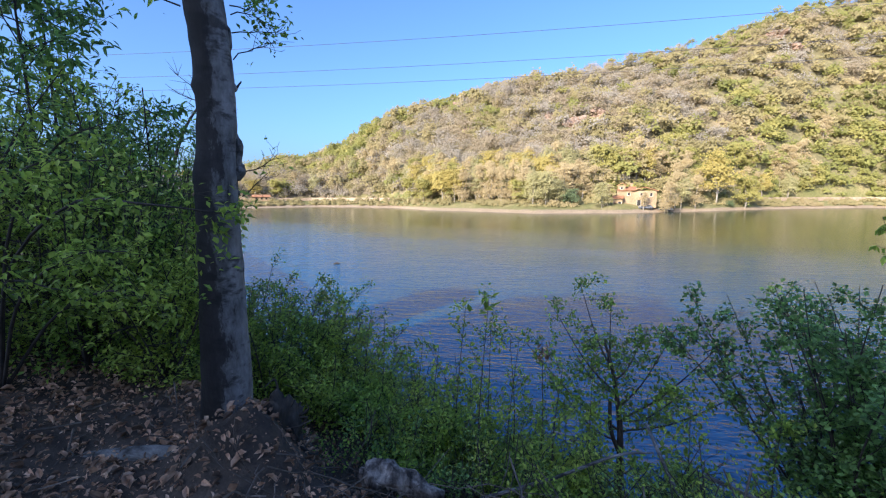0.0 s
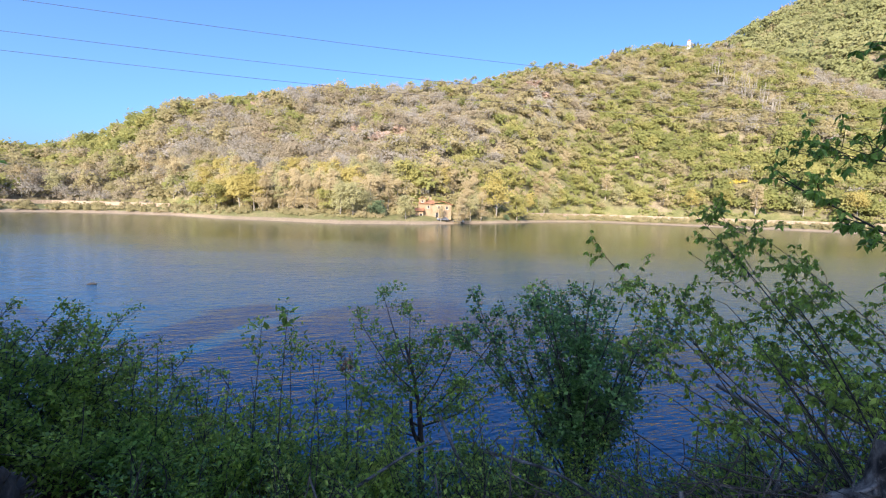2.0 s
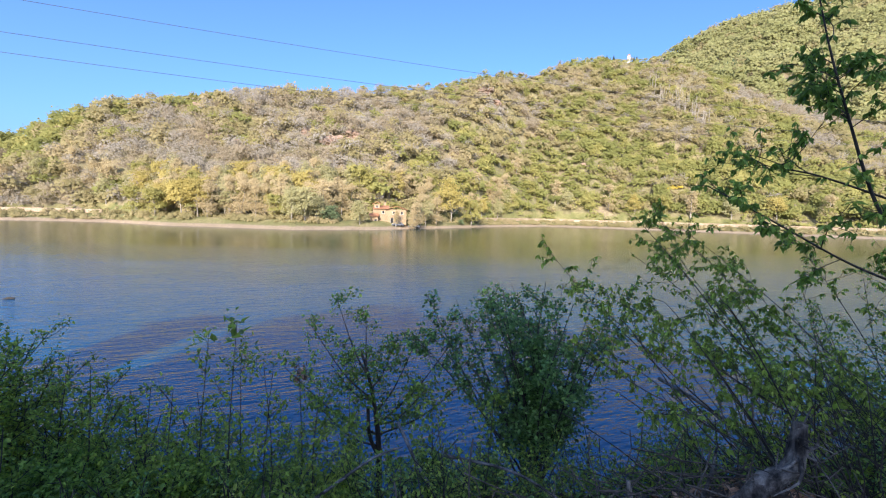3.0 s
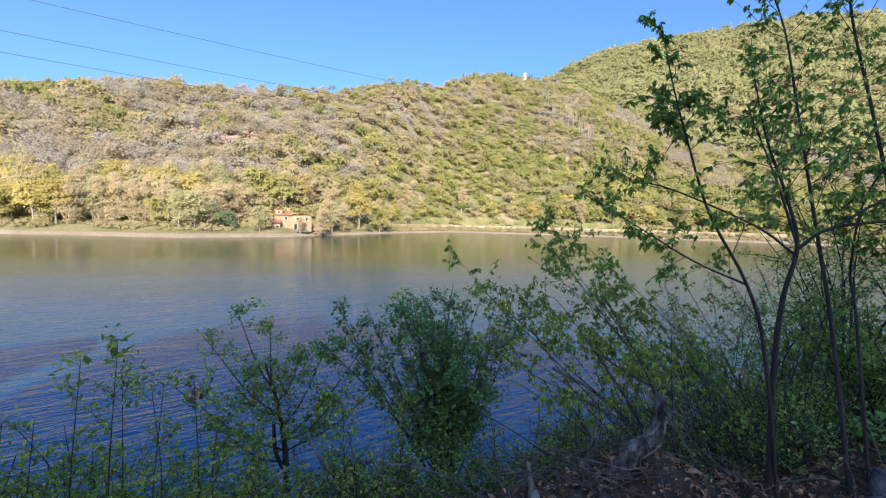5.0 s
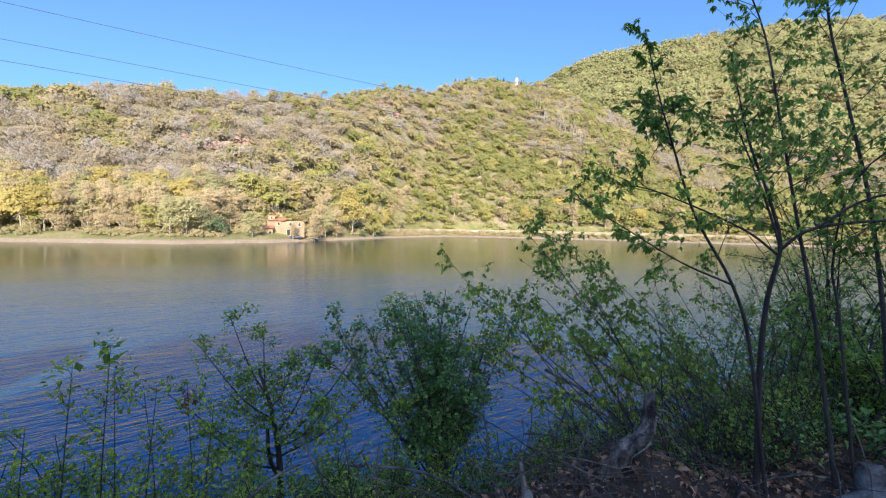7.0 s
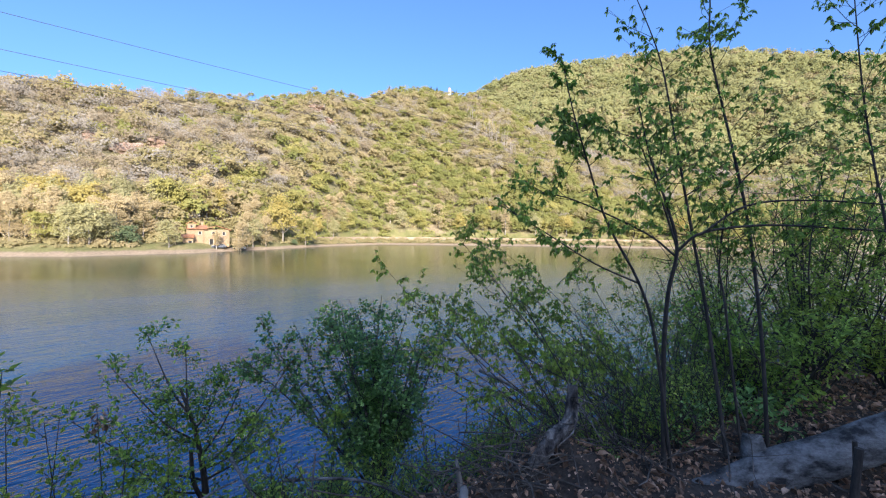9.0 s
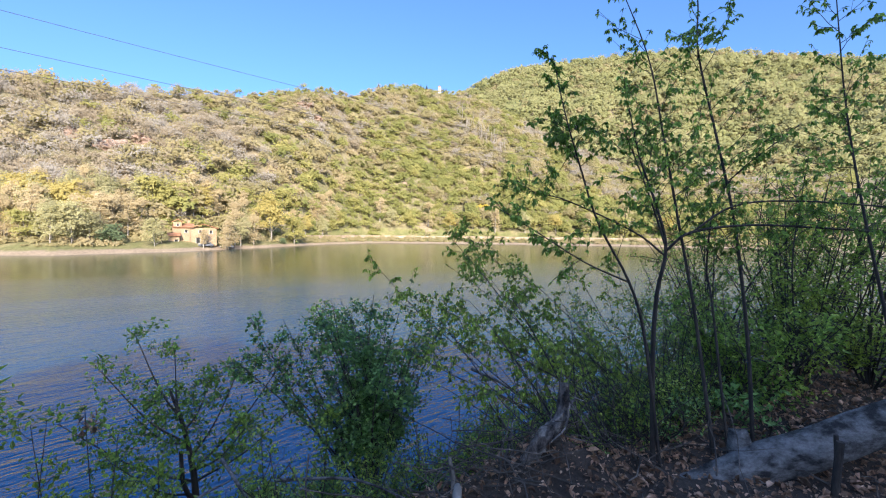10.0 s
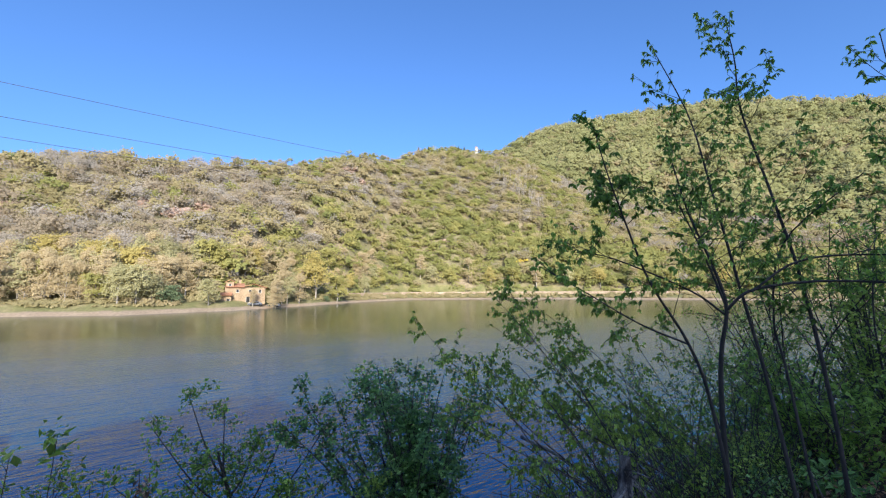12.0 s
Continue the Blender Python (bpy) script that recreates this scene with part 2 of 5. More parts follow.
def far_bank():
    """Pinkish shore sand that gives way to patchy meadow a little above the water."""
    m, t, p = nodes_of("shore_sand_and_meadow")
    g = t.nodes.new("ShaderNodeNewGeometry")
    xyz = t.nodes.new("ShaderNodeSeparateXYZ")
    t.links.new(g.outputs["Position"], xyz.inputs[0])
    n, fine = noise_node(t, 0.16, 5, 0.65), noise_node(t, 1.6, 6, 0.7)
    h = t.nodes.new("ShaderNodeMath")
    h.operation = "MULTIPLY_ADD"
    h.inputs[1].default_value = 1.6
    t.links.new(n.outputs[0], h.inputs[0])
    t.links.new(xyz.outputs["Z"], h.inputs[2])
    edge = t.nodes.new("ShaderNodeMapRange")
    edge.inputs["From Min"].default_value, edge.inputs["From Max"].default_value = 1.5, 1.85
    t.links.new(h.outputs[0], edge.inputs["Value"])
    sand = ramp(t, n.outputs[0], [(0.3, (0.28, 0.21, 0.14)), (0.7, (0.40, 0.305, 0.21))])
    grass = ramp(t, n.outputs[0], [(0.3, (0.12, 0.13, 0.04)), (0.5, (0.19, 0.18, 0.065)), (0.7, (0.29, 0.24, 0.12))])
    c = mixed(t, sand, grass, edge.outputs[0])
    c = mixed(t, c, ramp(t, fine.outputs[0], [(0.3, (0.5, 0.5, 0.5)), (0.7, (1.3, 1.3, 1.3))]), 0.8, "MULTIPLY")
    t.links.new(c, p.inputs["Base Color"])
    p.inputs["Roughness"].default_value = 0.95
    bump(t, p, fine.outputs[0], 0.7, 0.15)
    return m


MAT["far_bank"] = far_bank()

# ---------------------------------------------------------------- mesh helpers


def mesh_from(name, verts, faces, mats, index=None, smooth=False, normals=None):
    """A mesh from arrays: verts (n, 3), faces (m, k)."""
    verts, faces = np.asarray(verts, np.float32), np.asarray(faces, np.int32)
    me = bpy.data.meshes.new(name)
    me.vertices.add(len(verts))
    me.vertices.foreach_set("co", verts.ravel())
    k = faces.shape[1]
    me.loops.add(faces.size)
    me.loops.foreach_set("vertex_index", faces.ravel())
    me.polygons.add(len(faces))
    me.polygons.foreach_set("loop_start", np.arange(0, faces.size, k, dtype=np.int32))
    for mat in mats:
        me.materials.append(mat)
    if index is not None:
        me.polygons.foreach_set("material_index", np.asarray(index, np.int32))
    me.polygons.foreach_set("use_smooth", np.full(len(faces), smooth))
    me.update(calc_edges=True)
    me.validate()
    if normals is not None:
        me.polygons.foreach_set("use_smooth", np.full(len(faces), True))
        me.normals_split_custom_set_from_vertices(np.asarray(normals, np.float32))
    return me


def part(name, me, parent=None, label="", at=None):
    ob = new(name, me)
    if parent is not None:
        ob.parent = parent
    if at is not None:
        ob.location = at
    return tagged(ob, label)


def bm_mesh(name, bm, mat, smooth=False):
    me = bpy.data.meshes.new(name)
    bm.to_mesh(me)
    bm.free()
    me.materials.append(mat)
    if smooth:
        me.polygons.foreach_set("use_smooth", np.full(len(me.polygons), True))
    return me


def box(bm, cx, cy, cz, sx, sy, sz, bevel=0.0):
    r = bmesh.ops.create_cube(bm, size=1.0, matrix=Matrix.LocRotScale((cx, cy, cz), None, (sx, sy, sz)))
    if bevel:
        edges = list({e for v in r["verts"] for e in v.link_edges})
        bmesh.ops.bevel(bm, geom=edges, offset=bevel, segments=1, affect="EDGES")


def hermite(pts, n):
    """n points along a smooth line through pts (Catmull-Rom)."""
    p = np.asarray(pts, float)
    p = np.vstack([2 * p[0] - p[1], p, 2 * p[-1] - p[-2]])
    u = np.linspace(0, len(p) - 3 - 1e-6, n)
    i = u.astype(int)
    f = (u - i)[:, None]
    a, b, c, d = p[i], p[i + 1], p[i + 2], p[i + 3]
    return 0.5 * (2 * b + (c - a) * f + (2 * a - 5 * b + 4 * c - d) * f ** 2 + (3 * b - a - 3 * c + d) * f ** 3)


def tube(path, radii, sides=6, wobble=None):
    """Rings along a path; gives verts, quads."""
    path, radii = np.asarray(path, float), np.asarray(radii, float)
    tan = np.gradient(path, axis=0)
    tan /= np.linalg.norm(tan, axis=1)[:, None] + 1e-9
    ref = np.array([0.31, 0.95, 0.05]) if abs(tan[0][2]) > 0.8 else np.array([0.05, 0.1, 1.0])
    u = np.cross(tan, ref)
    u /= np.linalg.norm(u, axis=1)[:, None] + 1e-9
    v = np.cross(tan, u)
    a = np.linspace(0, 2 * np.pi, sides, endpoint=False)
    rad = radii[:, None] * (np.ones((1, sides)) if wobble is None else wobble)
    ring = path[:, None, :] + rad[..., None] * (np.cos(a)[None, :, None] * u[:, None, :] + np.sin(a)[None, :, None] * v[:, None, :])
    n = len(path)
    i, j = np.meshgrid(np.arange(n - 1), np.arange(sides), indexing="ij")
    q = np.stack([i * sides + j, i * sides + (j + 1) % sides, (i + 1) * sides + (j + 1) % sides, (i + 1) * sides + j], -1).reshape(-1, 4)
    return ring.reshape(-1, 3), q


def unit(v):
    return v / (np.linalg.norm(v, axis=-1, keepdims=True) + 1e-9)


def leaf_blades(pos, way, size, rng, width=0.5, droop=0.3, fold=0.25):
    """Folded pointed leaves: two quads each side of the midrib."""
    n = len(pos)
    way = unit(way + np.array([0, 0, -1.0]) * droop * rng.random((n, 1)) + rng.normal(0, 0.25, (n, 3)))
    up = unit(np.array([0, 0, 1.0]) + rng.normal(0, 0.45, (n, 3)))
    side = unit(np.cross(way, up))
    nor = np.cross(side, way)
    s = (size * (0.65 + 0.7 * rng.random(n)))[:, None]
    w = s * width * 0.5 * (0.8 + 0.4 * rng.random((n, 1)))
    b, tip = pos, pos + way * s - nor * s * 0.12
    if np.median(size) < 0.052 and fold < 0.9:
        mid = pos + way * s * 0.45 + nor * w * fold
        v = np.stack([b, mid + side * w * 1.1, tip, mid - side * w * 1.1], 1).reshape(-1, 3)
        k = np.arange(n)[:, None] * 4
        return v, np.concatenate([k + np.array([0, 1, 2]), k + np.array([0, 2, 3])])
    r1, r2 = pos + way * s * 0.3 + side * w + nor * w * fold, pos + way * s * 0.68 + side * w * 0.8 + nor * w * fold
    l1, l2 = pos + way * s * 0.3 - side * w + nor * w * fold, pos + way * s * 0.68 - side * w * 0.8 + nor * w * fold
    v = np.stack([b, r1, r2, tip, l2, l1], 1).reshape(-1, 3)
    k = np.arange(n)[:, None] * 6
    f = np.concatenate([k + np.array([0, 1, 2, 3]), k + np.array([0, 3, 4, 5])])
    return v, f


class Plant:
    """Collects stems and leaves of one plant, then links it as a thing with its parts."""

    def __init__(self, base, seed):
        self.base, self.rng = np.array(base, float), np.random.default_rng(seed)
        self.wood_v, self.wood_f, self.count = [], [], 0
        self.at, self.way, self.size = [], [], []

    def stem(self, path, r0, r1, sides=5):
        path = np.asarray(path, float)
        rad = np.linspace(r0, r1, len(path))
        v, f = tube(path, rad, sides)
        self.wood_v.append(v)
        self.wood_f.append(f + self.count)
        self.count += len(v)
        return path

    def shoot(self, start, way, length, r0, n=5, rise=0.25, wander=0.18, sides=3):
        """A side shoot that wanders and bends up or down."""
        w, p, pts = unit(np.array(way, float)), np.array(start, float), []
        for _ in range(n):
            pts.append(p.copy())
            w = unit(w + self.rng.normal(0, wander, 3) + np.array([0, 0, rise / n]))
            p = p + w * length / (n - 1)
        return self.stem(pts, r0, max(r0 * 0.3, 0.0012), sides)

    def leaves(self, path, count, size, spread=0.03, from_u=0.25):
        k = self.rng.uniform(from_u, 1, count) * (len(path) - 1)
        i = np.minimum(k.astype(int), len(path) - 2)
        f = (k - i)[:, None]
        pos = path[i] * (1 - f) + path[i + 1] * f + self.rng.normal(0, spread, (count, 3))
        tan = unit(path[i + 1] - path[i])
        way = unit(tan * 0.5 + unit(self.rng.normal(0, 1, (count, 3))) * 0.9)
        self.at.append(pos)
        self.way.append(way)
        self.size.append(np.full(count, size))

    def clusters(self, path, count, size, leaves=4):
        """Bunches of narrow leaves that hang from one bud."""
        k = np.append(self.rng.uniform(0.2, 1, count - 1), 1.0) * (len(path) - 1)
        i = np.minimum(k.astype(int), len(path) - 2)
        f = (k - i)[:, None]
        pos = np.repeat(path[i] * (1 - f) + path[i + 1] * f, leaves, 0)
        self.at.append(pos)
        self.way.append(unit(self.rng.normal(0, 1, (len(pos), 3)) * np.array([1, 1, 0.3]) + np.array([0, 0, -0.7])))
        self.size.append(size * self.rng.uniform(0.6, 1.1, len(pos)))

    def branch_out(self, path, count, length, r0, twigs, per_twig, leaf, from_u=0.25, lift=0.5, rise=0.3, spread=0.03, hang=0):
        """Side shoots off a stem, twigs off the shoots, leaves on the twigs."""
        rng = self.rng
        for _ in range(count):
            u = rng.uniform(from_u, 0.98)
            k = u * (len(path) - 1)
            i = min(int(k), len(path) - 2)
            p = path[i] + (path[i + 1] - path[i]) * (k - i)
            tan = unit(path[i + 1] - path[i])
            out = rng.normal(0, 1, 3)
            out[2] *= 0.35
            way = unit(unit(out) + tan * lift)
            ln = length * (1.15 - 0.7 * u) * rng.uniform(0.6, 1.2)
            s = self.shoot(p, way, ln, r0, rise=rise)
            if hang:
                self.clusters(s, hang, leaf)
            else:
                self.leaves(s, per_twig, leaf, spread)
            for _ in range(twigs):
                j = rng.integers(1, len(s) - 1)
                side = rng.normal(0, 1, 3)
                side[2] *= 0.5
                tw = self.shoot(s[j], unit(s[j + 1] - s[j]) + unit(side) * 0.9, ln * rng.uniform(0.3, 0.55), r0 * 0.5, 3, rise * 0.5)
                if hang:
                    self.clusters(tw, max(1, hang - 1), leaf)
                else:
                    self.leaves(tw, per_twig, leaf, spread)

    def finish(self, name, label, category, wood, leaf, group="", width=0.5, droop=0.4, stem_name="woody_stem", crown="foliage"):
        top = tagged(new(name), label, category, group)
        top.location = self.base
        if self.wood_v:
            part(stem_name, mesh_from(stem_name, np.concatenate(self.wood_v) - self.base, np.concatenate(self.wood_f), [wood], smooth=True), top)
        if self.at:
            v, f = leaf_blades(np.concatenate(self.at) - self.base, np.concatenate(self.way), np.concatenate(self.size), self.rng, width, droop)
            part(crown, mesh_from(crown, v, f, [leaf]), top)
        return top


# ---------------------------------------------------------------- lie of the land
AZ_SHORE = [-120, -75, -60, -48, -40, -30, -25, -16, -11, 0, 9, 15, 22, 35, 53, 68, 75, 90, 120]
R_SHORE = [260, 230, 205, 197, 203, 180, 152, 136, 128, 137, 165, 200, 240, 243, 243, 246, 262, 280, 300]
AZ_RIDGE = [-120, -75, -60, -48, -43.7, -39.6, -35.5, -32, -29, -22, -15.5, -8, 0, 7.5, 13, 16, 19.6, 23.5, 28, 31.5, 35, 41, 47, 55, 70, 90, 120]
EL_RIDGE = [1.5, 1.5, 1.5, 3.3, 4.5, 5.3, 7.4, 10.2, 11.4, 13.0, 14.6, 15.1, 16.2, 17.0, 18.2, 18.5, 18.0, 19.2, 19.4, 18.8, 18.6, 16.0, 12.5, 9.0, 6.5, 6, 5]
AZ_R = [-120, -60, -40, -30, -15, 0, 14, 22, 32, 45, 60, 90, 120]
R_RIDGE = [420, 400, 350, 290, 285, 300, 330, 420, 520, 520, 480, 460, 460]
AZ_PEAK = [10, 25, 33, 37, 41, 47, 53, 60, 67, 71, 75, 82, 95, 120]
EL_PEAK = [4, 12, 17.5, 19.4, 20.8, 21.1, 21.1, 20.9, 19.3, 18.0, 17.0, 15.0, 12, 9]
EYE_Z, CROWN = 5.92, 5.0


def ease(x, a, b):
    u = np.clip((x - a) / (b - a), 0, 1)
    return u * u * (3 - 2 * u)


def wave(x, y, s, k):
    """Cheap smooth unevenness of wavelength about s."""
    return (np.sin(x / s * 2.1 + k) * np.cos(y / s * 1.7 + 2 * k) + 0.6 * np.sin((x + y) / s * 3.7 + 3 * k) + 0.5 * np.cos((x - 1.3 * y) / s * 5.1 + k)) / 2.1


def bank_edge(x):
    return 2.3 - 0.35 * np.exp(-((x - 0.1) / 1.3) ** 2) + 0.6 * np.maximum(0, -5 - x) - 0.06 * np.maximum(0, x - 4) - 0.22 * np.exp(-((x - 2.0) / 1.3) ** 2) - 0.3 * np.exp(-((x - 3.1) / 1.3) ** 2) - 0.32 * np.exp(-((x + 1.6) / 0.6) ** 2) + 0.12 * np.sin(x * 1.3)


def near_height(x, y):
    yb = y - bank_edge(x)
    z = 4.4 - 0.4 * ease(yb, -0.2, 0.6) - 5.35 * ease(yb, -0.2, 8.0) - 2.0 * ease(yb, 7, 20)
    z = z + 0.05 * wave(x, y, 1.1, 1.0) + 0.02 * wave(x, y, 0.3, 2.0)
    z = z + 0.16 * np.clip(-3.2 - yb, 0, 120) * (1 + 0.1 * wave(x, y, 25, 0.4))
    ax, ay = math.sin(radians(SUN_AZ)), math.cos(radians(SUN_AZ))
    along, across = x * ax + y * ay, x * ay - y * ax      # unseen spur, added to keep the sun off this bank
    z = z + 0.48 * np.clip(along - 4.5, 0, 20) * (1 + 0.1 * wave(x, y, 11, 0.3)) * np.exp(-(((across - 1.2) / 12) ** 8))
    z = z + 0.26 * np.exp(-((x + 2.17) ** 2 + (y - 1.83) ** 2) / 0.08) * (1 + 0.25 * wave(x, y, 0.16, 0.7))
    z = z + 0.25 * np.exp(-((x - 1.85) ** 2 + (y - 2.0) ** 2) / 0.12)
    return z


def hill_height(x, y):
    r, az = np.hypot(x, y), np.degrees(np.arctan2(x, y))
    s = np.interp(az, AZ_SHORE, R_SHORE)
    rr = np.interp(az, AZ_R, R_RIDGE)
    zr = EYE_Z + rr * np.tan(np.radians(np.interp(az, AZ_RIDGE, EL_RIDGE))) - CROWN
    u = (r - s - 20) / (rr - s - 20)
    body = 2.3 + (zr - 2.3) * np.clip(u, 0, 1) ** 0.92
    body = body + ease(u, 0.0, 0.3) * (1 - ease(u, 0.75, 1.0)) * (5 * wave(x, y, 60, 0.7) + 2.5 * wave(x, y, 23, 1.9))
    body = np.where(u > 1, zr - 0.35 * (r - rr), body)
    bank = -2.5 + 2.4 * ease(r, s - 12, s) + 0.8 * ease(r, s - 0.5, s + 4) + 2.0 * ease(r, s + 3, s + 13)
    z = np.where(r < s + 20, bank, body)
    rp = 950.0
    zp = EYE_Z + rp * np.tan(np.radians(np.interp(az, AZ_PEAK, EL_PEAK))) - 6.0
    up = (r - 380) / (rp - 380)
    peak = np.where(up < 1, zp * np.clip(up, -0.2, 1) + ease(up, 0.05, 0.3) * (1 - ease(up, 0.8, 1)) * 16 * wave(x, y, 130, 0.3), zp - 0.3 * (r - rp))
    peak = np.where(az > 10, peak, -50)
    return np.maximum(np.maximum(z, peak), -2.5)


def land(x, y):
    x, y = np.asarray(x, float), np.asarray(y, float)
    r, az = np.hypot(x, y), np.degrees(np.arctan2(x, y))
    far = np.where(np.abs(az) < 119, hill_height(x, y), -2.5)
    return np.maximum(near_height(x, y), np.where(r > 90, far, -2.5))


def ground_sheet():
    front = np.radians(np.arange(-100, 100.01, 0.5))
    back = np.radians(np.arange(102, 259, 2.0))
    az = np.concatenate([front, back])
    shore = np.interp((np.degrees(az) + 180) % 360 - 180, AZ_SHORE, R_SHORE)
    near = np.concatenate([[0.003], np.geomspace(0.25, 1, 14), np.geomspace(1.06, 100, 104)])
    offsets = np.concatenate([np.arange(-14, 34, 1.6), np.geomspace(36, 1100, 84), np.geomspace(1250, 4300, 8)])
    rr = np.concatenate([np.repeat(near[:, None], len(az), 1), shore[None] + offsets[:, None]])
    aa = np.repeat(az[None], len(rr), 0)
    r = rr[:, 0]
    x, y = rr * np.sin(aa), rr * np.cos(aa)
    z = land(x, y)
    n, m = len(r), len(az)
    i, j = np.meshgrid(np.arange(n - 1), np.arange(m), indexing="ij")
    q = np.stack([i * m + j, i * m + (j + 1) % m, (i + 1) * m + (j + 1) % m, (i + 1) * m + j], -1).reshape(-1, 4)
    v = np.stack([x, y, z], -1).reshape(-1, 3)
    c = v[q].mean(1)
    cr, caz = np.hypot(c[:, 0], c[:, 1]), np.degrees(np.arctan2(c[:, 0], c[:, 1]))
    past = cr - np.interp(caz, AZ_SHORE, R_SHORE)
    idx = np.zeros(len(q), int)
    idx[c[:, 2] < -0.15] = 4
    idx[(c[:, 1] < -3.5) & (cr < 400)] = 5
    farside = (cr > 110) & (np.abs(caz) < 119)
    idx[farside & (past > -3)] = 1
    idx[farside & (past > np.interp(caz, [-32, -25, -5, 12, 17], [2, 5, 6.5, 5, 2]) + 2 * wave(c[:, 0], c[:, 1], 9, 0.2))] = 2
    idx[farside & (past > 26 + 4 * wave(c[:, 0], c[:, 1], 14, 0.9))] = 3
    me = mesh_from("ground", v, q, [MAT[k] for k in ("litter_soil", "far_bank", "far_bank", "forest_floor", "lakebed", "bounce_ground")], idx, True)
    tagged(new("ground", me), "leaf-strewn bank, grassy far shore and wooded hillside soil", "ground", kind="structure")


ground_sheet()

bm = bmesh.new()
bmesh.ops.create_circle(bm, cap_ends=True, segments=96, radius=700)
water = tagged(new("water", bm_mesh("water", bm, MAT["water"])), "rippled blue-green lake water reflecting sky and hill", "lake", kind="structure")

# ---------------------------------------------------------------- woods on the far hill and on the added spur


def downhill(p):
    """The way a porous canopy on the lake-facing slope faces on the whole."""
    r = np.hypot(p[:, 0], p[:, 1])[:, None] + 1e-6
    flat = np.where(r > 60, -p[:, :2] / r, np.array([0.0, -1.0]))
    return np.concatenate([0.7 * flat, np.full((len(p), 1), 0.6)], 1)


def soup(centres, radii, k, size, rng):
    """k small leaf-spray triangles round each crown centre; radii (n, 3)."""
    n = len(centres)
    d = unit(rng.normal(0, 1, (n, k, 3)))
    d[..., 2] = np.where(d[..., 2] < -0.3, -0.4 * d[..., 2], d[..., 2])
    rho = rng.uniform(0.78, 1.1, (n, k, 1))
    lump = 1 + 0.38 * np.sin(5 * d[..., :1] + rng.uniform(0, 6, (n, 1, 1))) * np.cos(4 * d[..., 1:2] + rng.uniform(0, 6, (n, 1, 1)))
    c = centres[:, None, :] + d * rho * lump * radii[:, None, :]
    face = unit(0.42 * d + rng.normal(0, 0.16, (n, k, 3)) + downhill(centres)[:, None, :])
    nor = unit(face + rng.normal(0, 0.34, (n, k, 3)))
    a = rng.normal(0, 0.7, (n, k, 3)) + np.array([0, 0, 1.0])
    a = 1.35 * unit(a - nor * (a * nor).sum(-1, keepdims=True))
    b = np.cross(nor, a) * np.where((nor * face).sum(-1, keepdims=True) < 0, -1, 1)
    sz = np.asarray(size).reshape(-1, 1, 1) * rng.uniform(0.6, 1.4, (n, k, 1))
    v = np.stack([c + a * sz, c - 0.5 * a * sz + 0.8 * b * sz, c - 0.5 * a * sz - 0.8 * b * sz], 2).reshape(-1, 3)
    return v, np.arange(len(v)).reshape(-1, 3), np.repeat(face, 3, axis=1).reshape(-1, 3)


def lobed(mid, w, h, lobes, k, size, rng):
    """Crowns of several rounded lobes each, every lobe a cloud of leaf sprays."""
    n = len(mid)
    d = unit(rng.normal(0, 1, (n, lobes, 3)))
    d[..., 2] = np.abs(d[..., 2]) * 1.1 - 0.25
    half = np.stack([w, w, h], 1)[:, None, :]
    c = mid[:, None, :] + d * 0.56 * half
    r = half * rng.uniform(0.4, 0.62, (n, lobes, 1))
    return soup(c.reshape(-1, 3), r.reshape(-1, 3), k, np.repeat(size, lobes), rng)


def twiggy(feet, heights, spread, k, rng, thick):
    """Leafless crowns: slim upright slivers fanning out from a trunk."""
    n = len(feet)
    t = rng.uniform(0.15, 0.7, (n, k, 1))
    h = heights[:, None, None]
    lean = rng.normal(0, 1, (n, k, 3)) * np.array([1, 1, 0]) * spread[:, None, None]
    p0 = feet[:, None, :] + np.array([0, 0, 1.0]) * h * t * 0.8 + lean * t * 0.5
    p1 = feet[:, None, :] + np.array([0, 0, 1.0]) * h * np.minimum(1.05, t + rng.uniform(0.25, 0.5, (n, k, 1))) + lean
    face = unit(0.4 * unit(lean) + rng.normal(0, 0.3, (n, k, 3)) + downhill(feet)[:, None, :])
    side = unit(np.cross(p1 - p0, rng.normal(0, 1, (n, k, 3)))) * np.asarray(thick).reshape(-1, 1, 1)
    side = side * np.where((np.cross(-side, p1 - p0) * face).sum(-1, keepdims=True) < 0, -1, 1)
    v = np.stack([p0 + side, p0 - side, p1], 2).reshape(-1, 3)
    return v, np.arange(len(v)).reshape(-1, 3), np.repeat(face, 3, axis=1).reshape(-1, 3)


def unseen_spur_woods():
    """Unseen trees added along the spur's crest to shade this bank from the low sun."""
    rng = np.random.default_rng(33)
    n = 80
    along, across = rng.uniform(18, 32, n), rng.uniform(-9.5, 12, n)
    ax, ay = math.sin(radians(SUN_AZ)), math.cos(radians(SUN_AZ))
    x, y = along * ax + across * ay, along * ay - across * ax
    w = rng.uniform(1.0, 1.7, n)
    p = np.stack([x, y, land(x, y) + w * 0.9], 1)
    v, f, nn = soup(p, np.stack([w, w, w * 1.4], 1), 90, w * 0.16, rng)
    tagged(new("unseen_spur_woods", mesh_from("unseen_spur_woods", v, f, [MAT["wood_green"]], normals=nn)), "unseen green tree crowns added on the spur to shade the lake bank", "woods", kind="stuff")


unseen_spur_woods()


def scatter(count, az0, az1, r0, r1, rng):
    az = rng.uniform(az0, az1, count)
    r = np.sqrt(rng.uniform(r0 ** 2, r1 ** 2, count))
    return az, r, r * np.sin(np.radians(az)), r * np.cos(np.radians(az))


